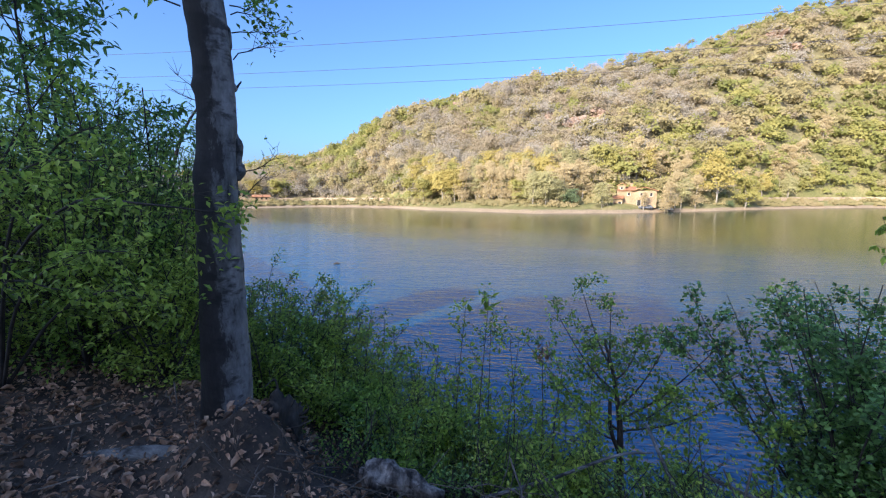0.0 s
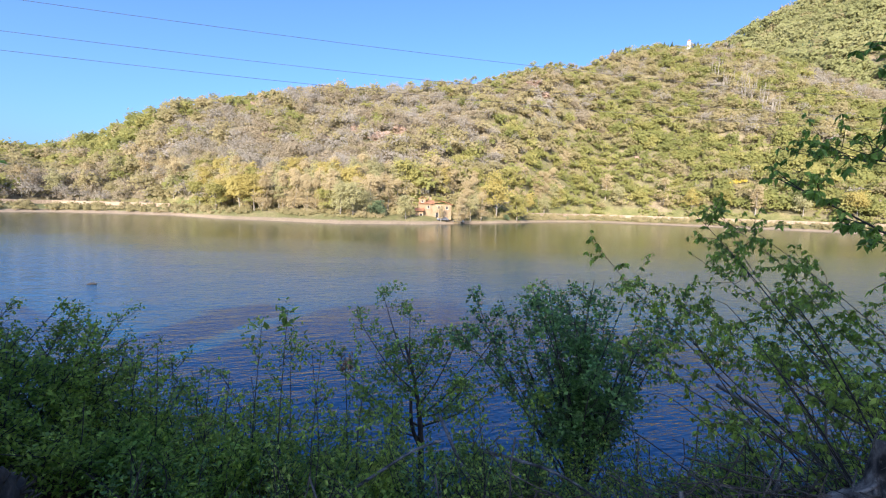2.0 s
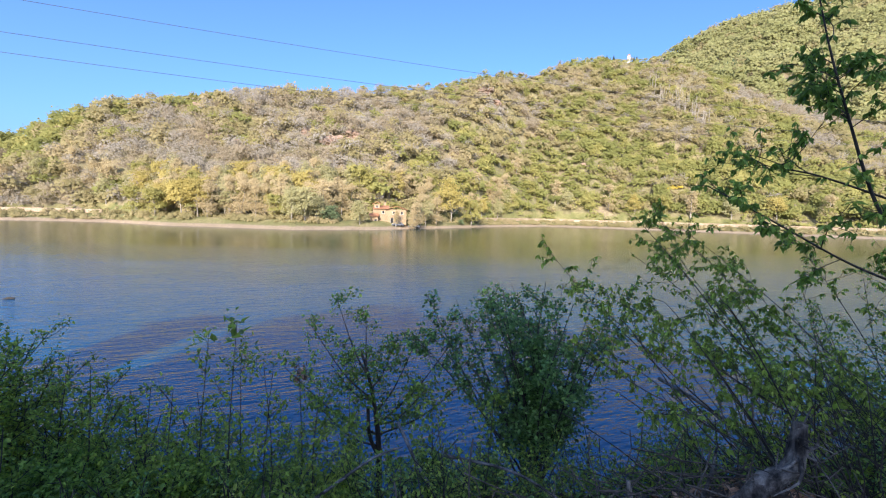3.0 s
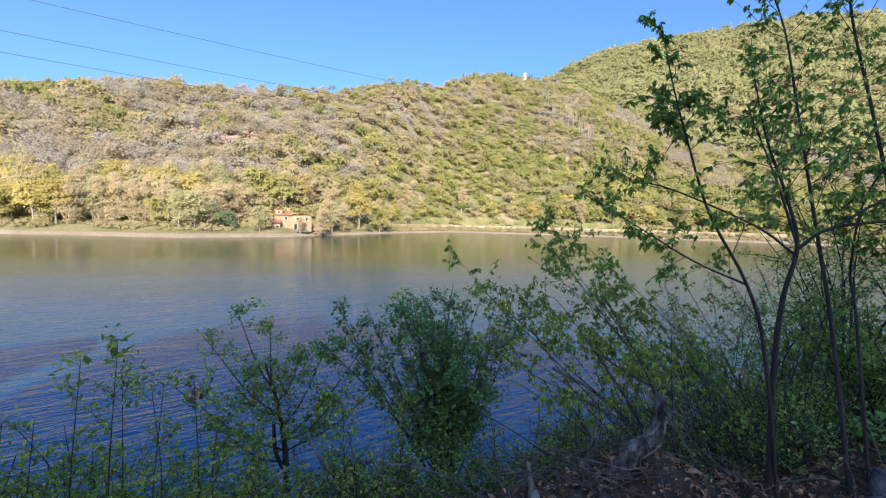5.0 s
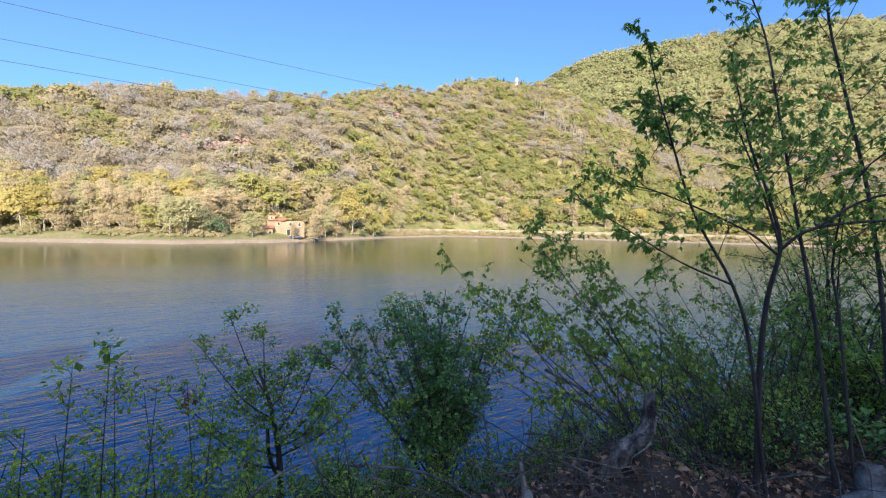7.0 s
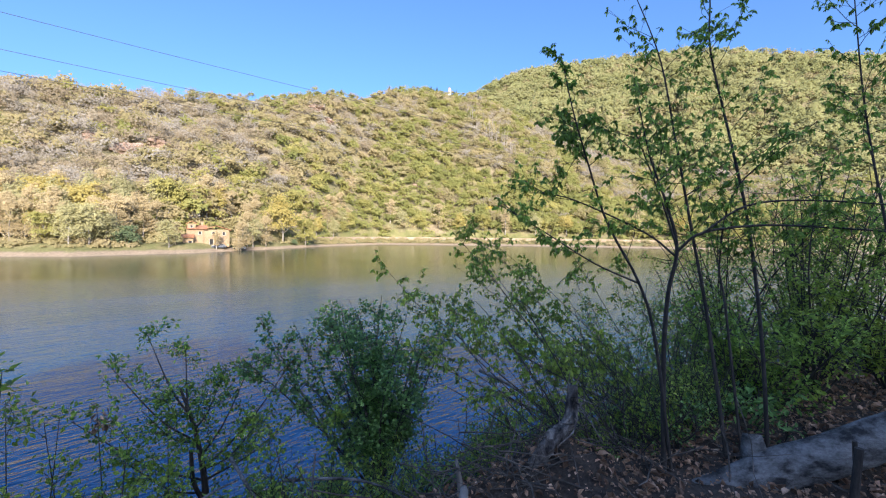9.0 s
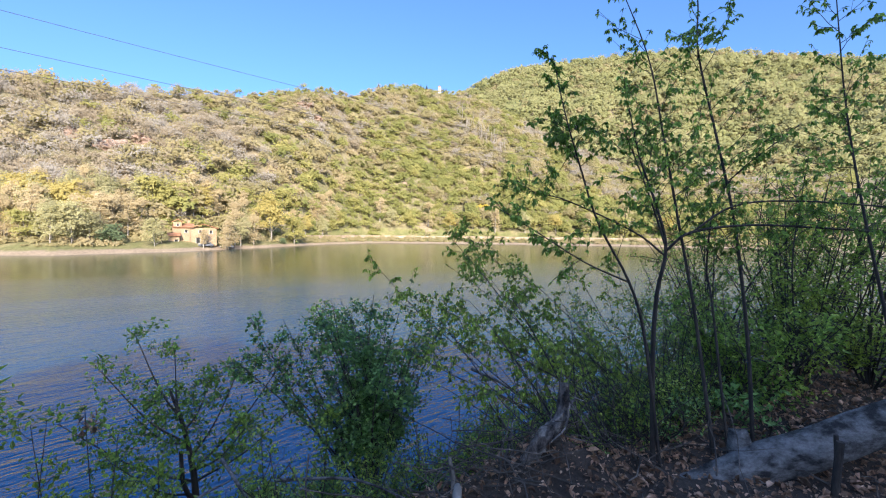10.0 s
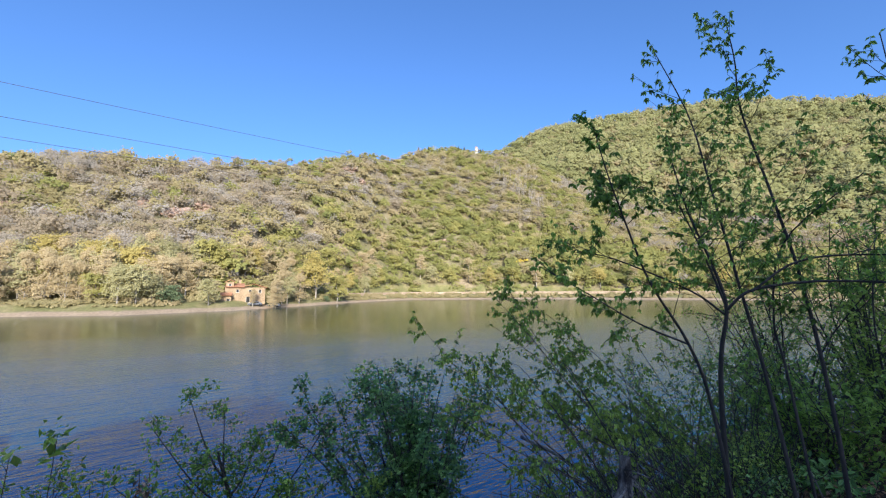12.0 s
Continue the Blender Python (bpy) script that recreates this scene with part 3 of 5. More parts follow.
def greenness(x, y, az, u):
    """Broad stands of leafed trees (high) and of bare ones (low) over the hill."""
    patch = 0.9 * wave(x, y, 44, 0.5) + 0.5 * wave(x, y, 15, 1.7)
    patch = patch + np.interp(az, [-60, -35, -25, -14, 0, 12, 25, 50, 84], [0.9, 0.9, 0.55, 0.2, 0.2, 0.55, 0.6, 0.6, 0.7]) + 0.5 * ease(u, 0.85, 1.0)
    patch = patch + 0.6 * (1 - ease(u, 0.2, 0.5)) * ease(az, -5, 6) - 0.9 * (1 - ease(u, 0.3, 0.55)) * (1 - ease(az, -10, -4))
    return patch - 0.3 * ease(u, 0.35, 0.6) * ease(az, -22, -14) * (1 - ease(az, 4, 16)) - 1.2 * ease(u, 0.72, 0.88) * ease(az, 41, 43.5)


def planted(gap, az0, az1, r0, r1, rng):
    """Feet of a closed stand: an uneven grid about gap apart."""
    c = np.arange(-r1, r1, gap)
    x, y = np.meshgrid(c, c)
    x, y = (q.ravel() + rng.uniform(-0.85, 0.85, q.size) * gap for q in (x, y))
    az, r = np.degrees(np.arctan2(x, y)), np.hypot(x, y)
    keep = (az > az0) & (az < az1) & (r > r0) & (r < r1)
    return az[keep], r[keep], x[keep], y[keep]


def hillside_woods():
    rng = np.random.default_rng(11)
    az, r, x, y = planted(4.6, -60, 76, 150, 560, rng)
    s, rr = np.interp(az, AZ_SHORE, R_SHORE), np.interp(az, AZ_R, R_RIDGE)
    u = (r - s - 20) / (rr - s - 20)
    keep = (u > 0.02) & (u < 1.05)
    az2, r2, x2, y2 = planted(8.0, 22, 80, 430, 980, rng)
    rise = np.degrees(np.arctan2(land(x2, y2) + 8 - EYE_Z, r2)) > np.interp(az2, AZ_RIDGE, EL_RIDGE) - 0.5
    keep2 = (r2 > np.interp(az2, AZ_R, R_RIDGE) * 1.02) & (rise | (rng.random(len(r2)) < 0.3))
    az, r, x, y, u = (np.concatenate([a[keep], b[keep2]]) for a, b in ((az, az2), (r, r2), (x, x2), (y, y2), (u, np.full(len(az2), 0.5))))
    far = np.concatenate([np.zeros(keep.sum(), bool), np.ones(keep2.sum(), bool)])
    z = land(x, y)
    green = np.where(far, 0.75 + 0.35 * wave(x, y, 110, 0.5) + rng.normal(0, 0.2, len(x)), greenness(x, y, az, u) + rng.normal(0, 0.36, len(x)))
    tone = wave(x, y, 21, 2.6) + rng.normal(0, 0.35, len(x))
    bald = (wave(x, y, 31, 4.1) + 0.5 * wave(x, y, 11, 0.3) > np.where(u < 0.6, 1.0, 1.3)) & (rng.random(len(x)) < 0.8)
    kind = np.where(green > 0.78, 0, np.where(green > 0.28, 1, np.where(tone > -0.1, 2, 3)))
    kind = np.where((green > 0.8) & (tone > 0.6) & ~far, 4, kind)
    kind = np.where((green > 0.3) & (tone < -1.35) & ~far, 5, kind)
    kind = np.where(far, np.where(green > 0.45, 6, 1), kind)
    kind = np.where(bald & ~far, 9, kind)
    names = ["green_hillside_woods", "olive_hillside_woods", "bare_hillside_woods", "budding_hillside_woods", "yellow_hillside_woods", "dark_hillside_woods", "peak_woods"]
    labels = ["fresh green broadleaf trees covering the far hillside", "olive half-leafed trees covering the far hillside", "grey leafless trees on the far hillside", "pinkish budding trees on the far hillside", "bright yellow-green trees dotted over the far hillside", "dark evergreen trees dotted over the far hillside", "green woods covering the peak behind the hill, paled in colour for haze"]
    mats = ["wood_green", "wood_olive", "wood_bare", "wood_mauve", "wood_lime", "wood_dark", "wood_peak_hazed"]
    for i in range(7):
        vs, fs, ns, count = [], [], [], 0
        for away in (False, True):
            m = (kind == i) & (far == away)
            n = m.sum()
            if not n:
                continue
            p = np.stack([x[m], y[m], z[m]], 1)
            w = (2.9 + 3.0 * rng.random(n) ** 1.6) * (1.9 if away else 1.0 - 0.4 * ease(u[m], 0.85, 0.98))
            h = w * rng.uniform(0.9, 1.25, n)
            mid = p + np.array([0, 0, 1.0]) * (h * 0.6)[:, None]
            if i in (2, 3):
                sets = [twiggy(p, h * 1.6, w * 0.6, 30 if not away else 8, rng, 0.05 if not away else 0.15),
                        lobed(mid, w, h * 0.95, 6 if not away else 4, 22 if not away else 10, w * (0.062 if not away else 0.12), rng)]
            else:
                sets = [lobed(mid, w, h, 7 if not away else 6, 23 if not away else 17, w * (0.102 if not away else 0.125), rng)]
            for v, f, nn in sets:
                vs.append(v)
                ns.append(nn)
                fs.append(f + count)
                count += len(v)
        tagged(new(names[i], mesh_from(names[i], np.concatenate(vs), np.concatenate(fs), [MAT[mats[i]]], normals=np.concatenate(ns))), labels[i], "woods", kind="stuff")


hillside_woods()


def hillside_scrub():
    """Low growth that fills the gaps between the crowns."""
    rng = np.random.default_rng(14)
    az, r, x, y = scatter(11000, -60, 70, 150, 430, rng)
    s, rr = np.interp(az, AZ_SHORE, R_SHORE), np.interp(az, AZ_R, R_RIDGE)
    u = (r - s - 20) / (rr - s - 20)
    keep = (u > 0) & (u < 1)
    az, x, y, u = az[keep], x[keep], y[keep], u[keep]
    lush = greenness(x, y, az, u) + rng.normal(0, 0.3, len(x))
    for name, mat, low, high, label in (("brown_hillside_scrub", "wood_mauve", -9, 0.1, "brown twiggy scrub between the trees of the far hillside"), ("olive_hillside_scrub", "wood_olive", 0.1, 0.75, "olive scrub between the trees of the far hillside"), ("green_hillside_scrub", "wood_green", 0.75, 9, "green scrub between the trees of the far hillside")):
        m = (lush > low) & (lush <= high)
        w = rng.uniform(1.1, 2.4, m.sum())
        p = np.stack([x[m], y[m], land(x[m], y[m]) + w * 0.35], 1)
        v, f, nn = soup(p, np.stack([w, w, w * 0.8], 1), 20, w * 0.26, rng)
        tagged(new(name, mesh_from(name, v, f, [MAT[mat]], normals=nn)), label, "scrub", kind="stuff")


hillside_scrub()


def outcrop(az, r, size, seed, label):
    """A cracked, blocky rock face half sunk in the slope."""
    rng = np.random.default_rng(seed)
    bm = bmesh.new()
    bmesh.ops.create_icosphere(bm, subdivisions=4, radius=1.0)
    for v in bm.verts:
        p = v.co.copy()
        k = noise.noise(p * 1.7 + Vector((seed, 0, 0))) * 0.6 + noise.noise(p * 4.5 + Vector((0, seed, 0))) * 0.35 + noise.noise(p * 11) * 0.16
        strata = 0.10 * math.copysign(1, math.sin(p.z * 11 + 2 * noise.noise(p * 2)))
        v.co = Vector((p.x * size[0], p.y * size[1], p.z * size[2])) * (1 + k + strata * 0.5)
    x, y = r * math.sin(radians(az)), r * math.cos(radians(az))
    ob = tagged(new("rock_outcrop", bm_mesh("rock_outcrop", bm, MAT["rock"])), label, "rock")
    ob.matrix_world = pose(x, y, float(land(x, y)), 0, rng.uniform(-15, 15), -az + rng.uniform(-15, 15))


for az, r, size in ((13.6, 306, (8, 5, 4)), (15.2, 304, (5, 4, 3)), (-6.2, 208, (7, 4, 4)), (-3.5, 214, (5, 4, 3)), (-19.5, 226, (7, 4, 3)), (-17, 222, (5, 3, 2.5)), (-21, 268, (9, 4, 4)),
                    (22, 292, (4, 3, 2)), (27, 300, (4, 2, 2)), (-9, 218, (5, 3, 3)), (8, 265, (4, 3, 2)), (36, 330, (5, 3, 2)), (-13, 215, (6, 3, 2.5))):
    outcrop(az, r, tuple(0.78 * q for q in size), int(r + az * 3), "pinkish weathered rock outcrop on the wooded hillside")

# ---------------------------------------------------------------- far shore: trees, house, road


def stand(az, r):
    x, y = r * math.sin(radians(az)), r * math.cos(radians(az))
    return x, y, float(land(x, y))


def shore_tree(seed, height, width, crown_mat, bare=0.0, trunk_mat="bark_pale", clear=0.3, sprays=900, spray=0.27):
    """A broad shore tree at the origin: tapered trunk, limbs, and a crown of many sprays with gaps."""
    rng = np.random.default_rng(seed)
    p = Plant((0, 0, 0), seed)
    trunk = hermite([(0, 0, -0.4), (rng.normal(0, .15), rng.normal(0, .15), height * 0.3), (rng.normal(0, .3), rng.normal(0, .3), height * 0.62), (rng.normal(0, .4), rng.normal(0, .4), height * 0.92)], 12)
    p.stem(trunk, height * 0.022, 0.03, 7)
    ends = [trunk[-1]]
    for _ in range(16):
        i = rng.integers(int(12 * clear), 11)
        a = rng.uniform(0, 6.28)
        s = p.shoot(trunk[i], (math.cos(a), math.sin(a), rng.uniform(0.5, 1.3)), width * rng.uniform(0.5, 1.0) * (1.2 - i / 14), height * 0.007, 6, 0.4)
        ends += [s[-1], s[3]]
        for _ in range(2):
            a2 = rng.normal(0, 1, 3)
            t2 = p.shoot(s[rng.integers(2, 5)], a2 + np.array([0, 0, 0.6]), width * 0.35, height * 0.003, 4, 0.3, sides=3)
            ends.append(t2[-1])
    ends = np.array(ends)
    wv, wf = np.concatenate(p.wood_v), np.concatenate(p.wood_f)
    if bare < 1:
        k = max(4, int(sprays * (1 - bare) / len(ends)))
        w = width * 0.24
        cv, cf, cn = soup(ends, np.tile([w, w, w * 0.9], (len(ends), 1)) * rng.uniform(0.6, 1.3, (len(ends), 1)), k, np.full(len(ends), spray), rng)
    else:
        cv, cf, cn = twiggy(ends - np.array([0, 0, 0.5]), np.full(len(ends), height * 0.2), np.full(len(ends), width * 0.16), 26, rng, 0.05)
    return mesh_from("trunk", wv, wf, [MAT[trunk_mat]], smooth=True), mesh_from("crown", cv, cf, [MAT[crown_mat]], normals=cn)


def plant_tree(meshes, az, r, label, scale=1.0, turn=0.0, group="shore trees"):
    x, y, z = stand(az, r)
    top = tagged(new("tree"), label, "tree", group)
    top.matrix_world = pose(x, y, z - 0.1, 0, 0, turn) @ Matrix.Scale(scale, 4)
    part("trunk", meshes[0], top)
    part("crown", meshes[1], top)


KINDS = {
    "yellow": (shore_tree(21, 12.5, 7.5, "wood_yellow", clear=0.3, sprays=3000, spray=0.23), "tall yellow-green tree in young leaf on the far shore"),
    "gold": (shore_tree(22, 11, 6.5, "wood_yellow", clear=0.25, sprays=2900, spray=0.22), "yellowish tree with pale trunks on the far shore"),
    "willow": (shore_tree(23, 8, 6, "willow", clear=0.1, sprays=2600, spray=0.16), "pale grey-green willow leaning over the far shore"),
    "green": (shore_tree(24, 9, 6, "wood_lime", clear=0.15, sprays=2500, spray=0.22), "fresh green bushy tree on the far shore"),
    "olive": (shore_tree(25, 10.5, 5.5, "willow", clear=0.2, sprays=2300, spray=0.2), "half-leafed olive tree on the far shore"),
    "bare": (shore_tree(26, 11, 5, "bud", clear=0.15, sprays=3000, spray=0.14), "pale budding tree with slender trunk on the far shore"),
    "bare_tall": (shore_tree(27, 13.5, 4.2, "bud", clear=0.2, sprays=2800, spray=0.145), "tall slender tan budding tree on the far shore"),
    "dark": (shore_tree(28, 3.4, 4.2, "wood_dark", clear=0.05, sprays=1400, spray=0.2), "low dark evergreen bush on the far shore"),
}


def shoreline_planting():
    rng = random.Random(5)
    row = [("bare", -1.9, 145, 0.55), ("bare", 4.6, 150, 0.6), ("bare_tall", 2.2, 147, 0.45), ("gold", -23.2, 162, 1.0), ("gold", -21.6, 160, 1.05), ("green", -25.8, 168, 0.9), ("green", -27.5, 185, 1.0), ("bare", -20.2, 158, 0.9), ("olive", -18.8, 160, 0.95), ("green", -17.4, 163, 0.6),
           ("bare", -16.8, 155, 1.0), ("bare_tall", -15.6, 158, 0.9), ("olive", -14.6, 157, 0.8), ("willow", -13.2, 150, 0.75), ("bare_tall", -12.4, 154, 1.0), ("gold", -9.8, 156, 1.0), ("willow", -11.2, 140, 1.0),
           ("willow", -9.6, 140, 1.05), ("willow", -8.2, 143, 0.8), ("bare_tall", -7.6, 153, 1.0), ("bare", -6.2, 154, 1.0), ("dark", -6.5, 143, 1.0), ("bare_tall", -5.0, 154, 0.95), ("bare", -3.8, 157, 0.9),
           ("willow", -2.6, 142, 0.8), ("green", -2.6, 168, 1.2), ("green", 0.4, 170, 1.1), ("bare", 4.9, 152, 0.8), ("olive", 6.2, 160, 0.9), ("yellow", 9.7, 179, 1.2), ("bare", 7.7, 166, 0.9), ("green", 12.4, 188, 1.1),
           ("bare", 5.6, 160, 1.0), ("dark", 11.0, 182, 0.5), ("dark", 12.6, 190, 0.4), ("olive", 16, 226, 0.9), ("bare_tall", 18.2, 262, 1.1), ("green", 20, 262, 1.0), ("bare_tall", 23.4, 270, 1.2), ("olive", 25, 268, 1.0), ("green", 27.6, 268, 0.9),
           ("bare", 30, 270, 1.3), ("yellow", 33, 268, 0.8), ("green", 36, 270, 1.1), ("bare_tall", 39, 268, 1.2), ("olive", 43, 268, 1.1), ("gold", 47, 270, 1.0), ("bare", 51, 270, 1.1), ("green", 55, 268, 1.2), ("gold", 60, 270, 1.0), ("green", 65, 272, 1.1), ("bare", 69, 280, 1.2),
           ("olive", -30, 205, 0.9), ("bare", -32.5, 228, 1.0), ("olive", -35, 232, 0.9), ("bare", -37.5, 230, 1.0), ("olive", -40, 232, 0.9), ("bare", -42.4, 230, 1.0), ("green", -44.6, 226, 0.9), ("gold", -47, 222, 0.8), ("green", -50, 224, 1.0), ("olive", -54, 226, 1.1), ("green", -58, 228, 1.1)]
    for i in range(190):
        az = rng.uniform(-31, 19)
        off = rng.uniform(13, 36)
        if (-3.5 < az < 5 and off < 29) or (8 < az < 11.6 and off < 30) or (off < 19 and not -23 < az < -4):
            continue
        row.append((rng.choice(["olive", "bare", "bare", "bare", "bare_tall", "gold", "bare_tall", "green", "olive"]), az, float(np.interp(az, AZ_SHORE, R_SHORE)) + off, rng.uniform(0.75, 1.05)))
    for kind, az, r, s in row:
        meshes, label = KINDS[kind]
        plant_tree(meshes, az, r, label, s, -az + rng.uniform(-35, 35))


shoreline_planting()


def low_scrub():
    """Shore scrub and reeds between the sand and the woods."""
    rng = np.random.default_rng(3)
    n = 2600
    az = rng.uniform(-58, 74, n)
    s = np.interp(az, AZ_SHORE, R_SHORE)
    r = s + rng.uniform(0, 1, n) * np.interp(az, [-36, -30, 10, 16], [9, 20, 20, 9]) + np.interp(az, [-30, -24, 8, 14], [3.0, 7.5, 8.0, 3.5])
    x, y = r * np.sin(np.radians(az)), r * np.cos(np.radians(az))
    keep = ~((np.abs(az - 1.5) < 5.5) & (r < 158)) & (wave(x, y, 8, 0.5) > -0.35)
    x, y = x[keep], y[keep]
    z = land(x, y)
    w = rng.uniform(0.3, 1.1, len(x))
    v, f, nn = soup(np.stack([x, y, z + w * 0.5], 1), np.stack([w * 1.2, w * 1.2, w], 1), 40, w * 0.28, rng)
    tagged(new("shore_scrub", mesh_from("shore_scrub", v, f, [MAT["wood_olive"]], normals=nn)), "low olive-green scrub along the far shore", "scrub", kind="stuff")
    az, r = np.array([37.0, 37.8, 41.2, 41.9, 42.6, 43.4, 52, 53.4, 54.5, 55.6, 28.6, 33.2]), np.array([288, 290, 322, 324, 322, 326, 284, 286, 288, 300, 300, 318])
    x, y = r * np.sin(np.radians(az)), r * np.cos(np.radians(az))
    w = rng.uniform(1.2, 2.6, len(x))
    v, f, nn = soup(np.stack([x, y, land(x, y) + 2], 1), np.stack([w * 1.4, w, w * 0.8], 1), 120, w * 0.2, rng)
    tagged(new("broom_bushes", mesh_from("broom_bushes", v, f, [MAT["gorse"]])), "bright yellow blossoming broom on the hillside", "shrubs", kind="stuff")


low_scrub()


def ridge_conifers():
    rng = np.random.default_rng(9)
    me_t = None
    vs = []
    for k in range(9):
        h = 1 - k / 9
        a = np.linspace(0, 2 * np.pi, 14, endpoint=False) + rng.uniform(0, 1)
        r = 0.26 * h * rng.uniform(0.7, 1.2, 14) + 0.02
        z = 0.12 + k * 0.1
        for i in range(14):
            c, s = math.cos(a[i]), math.sin(a[i])
            vs += [(0, 0, z + 0.14), (r[i] * c - 0.07 * s * h, r[i] * s + 0.07 * c * h, z), (r[i] * c + 0.07 * s * h, r[i] * s - 0.07 * c * h, z - 0.02)]
    crown = mesh_from("crown", np.array(vs), np.arange(len(vs)).reshape(-1, 3), [MAT["wood_dark"]])
    v, f = tube([(0, 0, -0.1), (0, 0, 0.5), (0, 0, 0.98)], [0.025, 0.018, 0.004], 6)
    trunk = mesh_from("trunk", v, f, [MAT["bark_dark"]])
    spots = [(az, float(np.interp(az, AZ_R, R_RIDGE)) - rng.uniform(0, 10), rng.uniform(5, 7.5)) for az in (23.2, 23.7, 24.6, 28.4, 28.8, 29.2, 29.6, 31.9, 32.2, 34.9, 35.2, 35.5)]
    spots += [(az, 640 + 26 * (az - 39.6) + rng.uniform(-34, 34), rng.uniform(10, 17)) for az in np.arange(39.4, 43.2, 0.13)]
    for az, rr, tall in spots:
        x, y, z = stand(az, rr)
        top = tagged(new("conifer"), "dark slender conifer on the hill ridge", "tree", "ridge conifers")
        top.matrix_world = pose(x, y, z, 0, 0, rng.uniform(0, 360)) @ Matrix.Scale(tall, 4)
        part("trunk", trunk, top)
        part("crown", crown, top)
    # small white chapel tower on the ridge
    x, y, z = stand(31.3, float(np.interp(31.3, AZ_R, R_RIDGE)))
    top = tagged(new("chapel"), "small white chapel tower on the hill ridge", "chapel")
    top.matrix_world = pose(x, y, z, 0, 0, -31)
    bm = bmesh.new()
    box(bm, 0, 0, 2, 3, 3, 8, 0.1)
    part("wall", bm_mesh("wall", bm, MAT["plaster_white"]), top)
    bm = bmesh.new()
    bmesh.ops.create_cone(bm, cap_ends=True, segments=4, radius1=2.5, radius2=0.2, depth=2.0, matrix=pose(0, 0, 7.0, 0, 0, 45))
    part("roof", bm_mesh("roof", bm, MAT["tiles"]), top)
    for sx in (-1.2, 1.2):
        bm = bmesh.new()
        box(bm, sx * 0.6, -1.52, 4.4, 0.6, 0.12, 1.3)
        part("window", bm_mesh("window", bm, MAT["window"]), top)
    # pale bare trunks in a stand below the ridge
    n = 64
    az = np.sort(rng.uniform(33.7, 40.4, n))
    r = (0.83 - 0.014 * (az - 33.7)) * np.interp(az, AZ_R, R_RIDGE) + rng.uniform(-12, 12, n)
    x, y = r * np.sin(np.radians(az)), r * np.cos(np.radians(az))
    z = land(x, y)
    vs, fs, c = [], [], 0
    for i in range(n):
        v, f = tube([(x[i], y[i], z[i] - 1), (x[i] + rng.normal(0, .5), y[i], z[i] + 7), (x[i] + rng.normal(0, 1), y[i], z[i] + rng.uniform(10, 15))], [0.22, 0.18, 0.05], 5)
        vs.append(v)
        fs.append(f + c)
        c += len(v)
    tagged(new("pale_trunks", mesh_from("pale_trunks", np.concatenate(vs), np.concatenate(fs), [MAT["bark_pale"]])), "stand of pale leafless trunks high on the hillside", "trees", kind="stuff")


ridge_conifers()


def gable_roof(cx, cy, z, sx, sy, rise, thick=0.16, along="x"):
    """Two sloping slabs of tiles with an eave."""
    bm = bmesh.new()
    for sgn in (-1, 1):
        if along == "x":
            ang = math.atan2(rise, sy / 2)
            m = pose(cx, cy + sgn * sy / 4, z + rise / 2, -sgn * math.degrees(ang), 0, 0) @ Matrix.Diagonal((sx, math.hypot(sy / 2, rise) + 0.1, thick, 1))
        else:
            ang = math.atan2(rise, sx / 2)
            m = pose(cx + sgn * sx / 4, cy, z + rise / 2, 0, sgn * math.degrees(ang), 0) @ Matrix.Diagonal((math.hypot(sx / 2, rise) + 0.1, sy, thick, 1))
        bmesh.ops.create_cube(bm, size=1.0, matrix=m)
    return bm


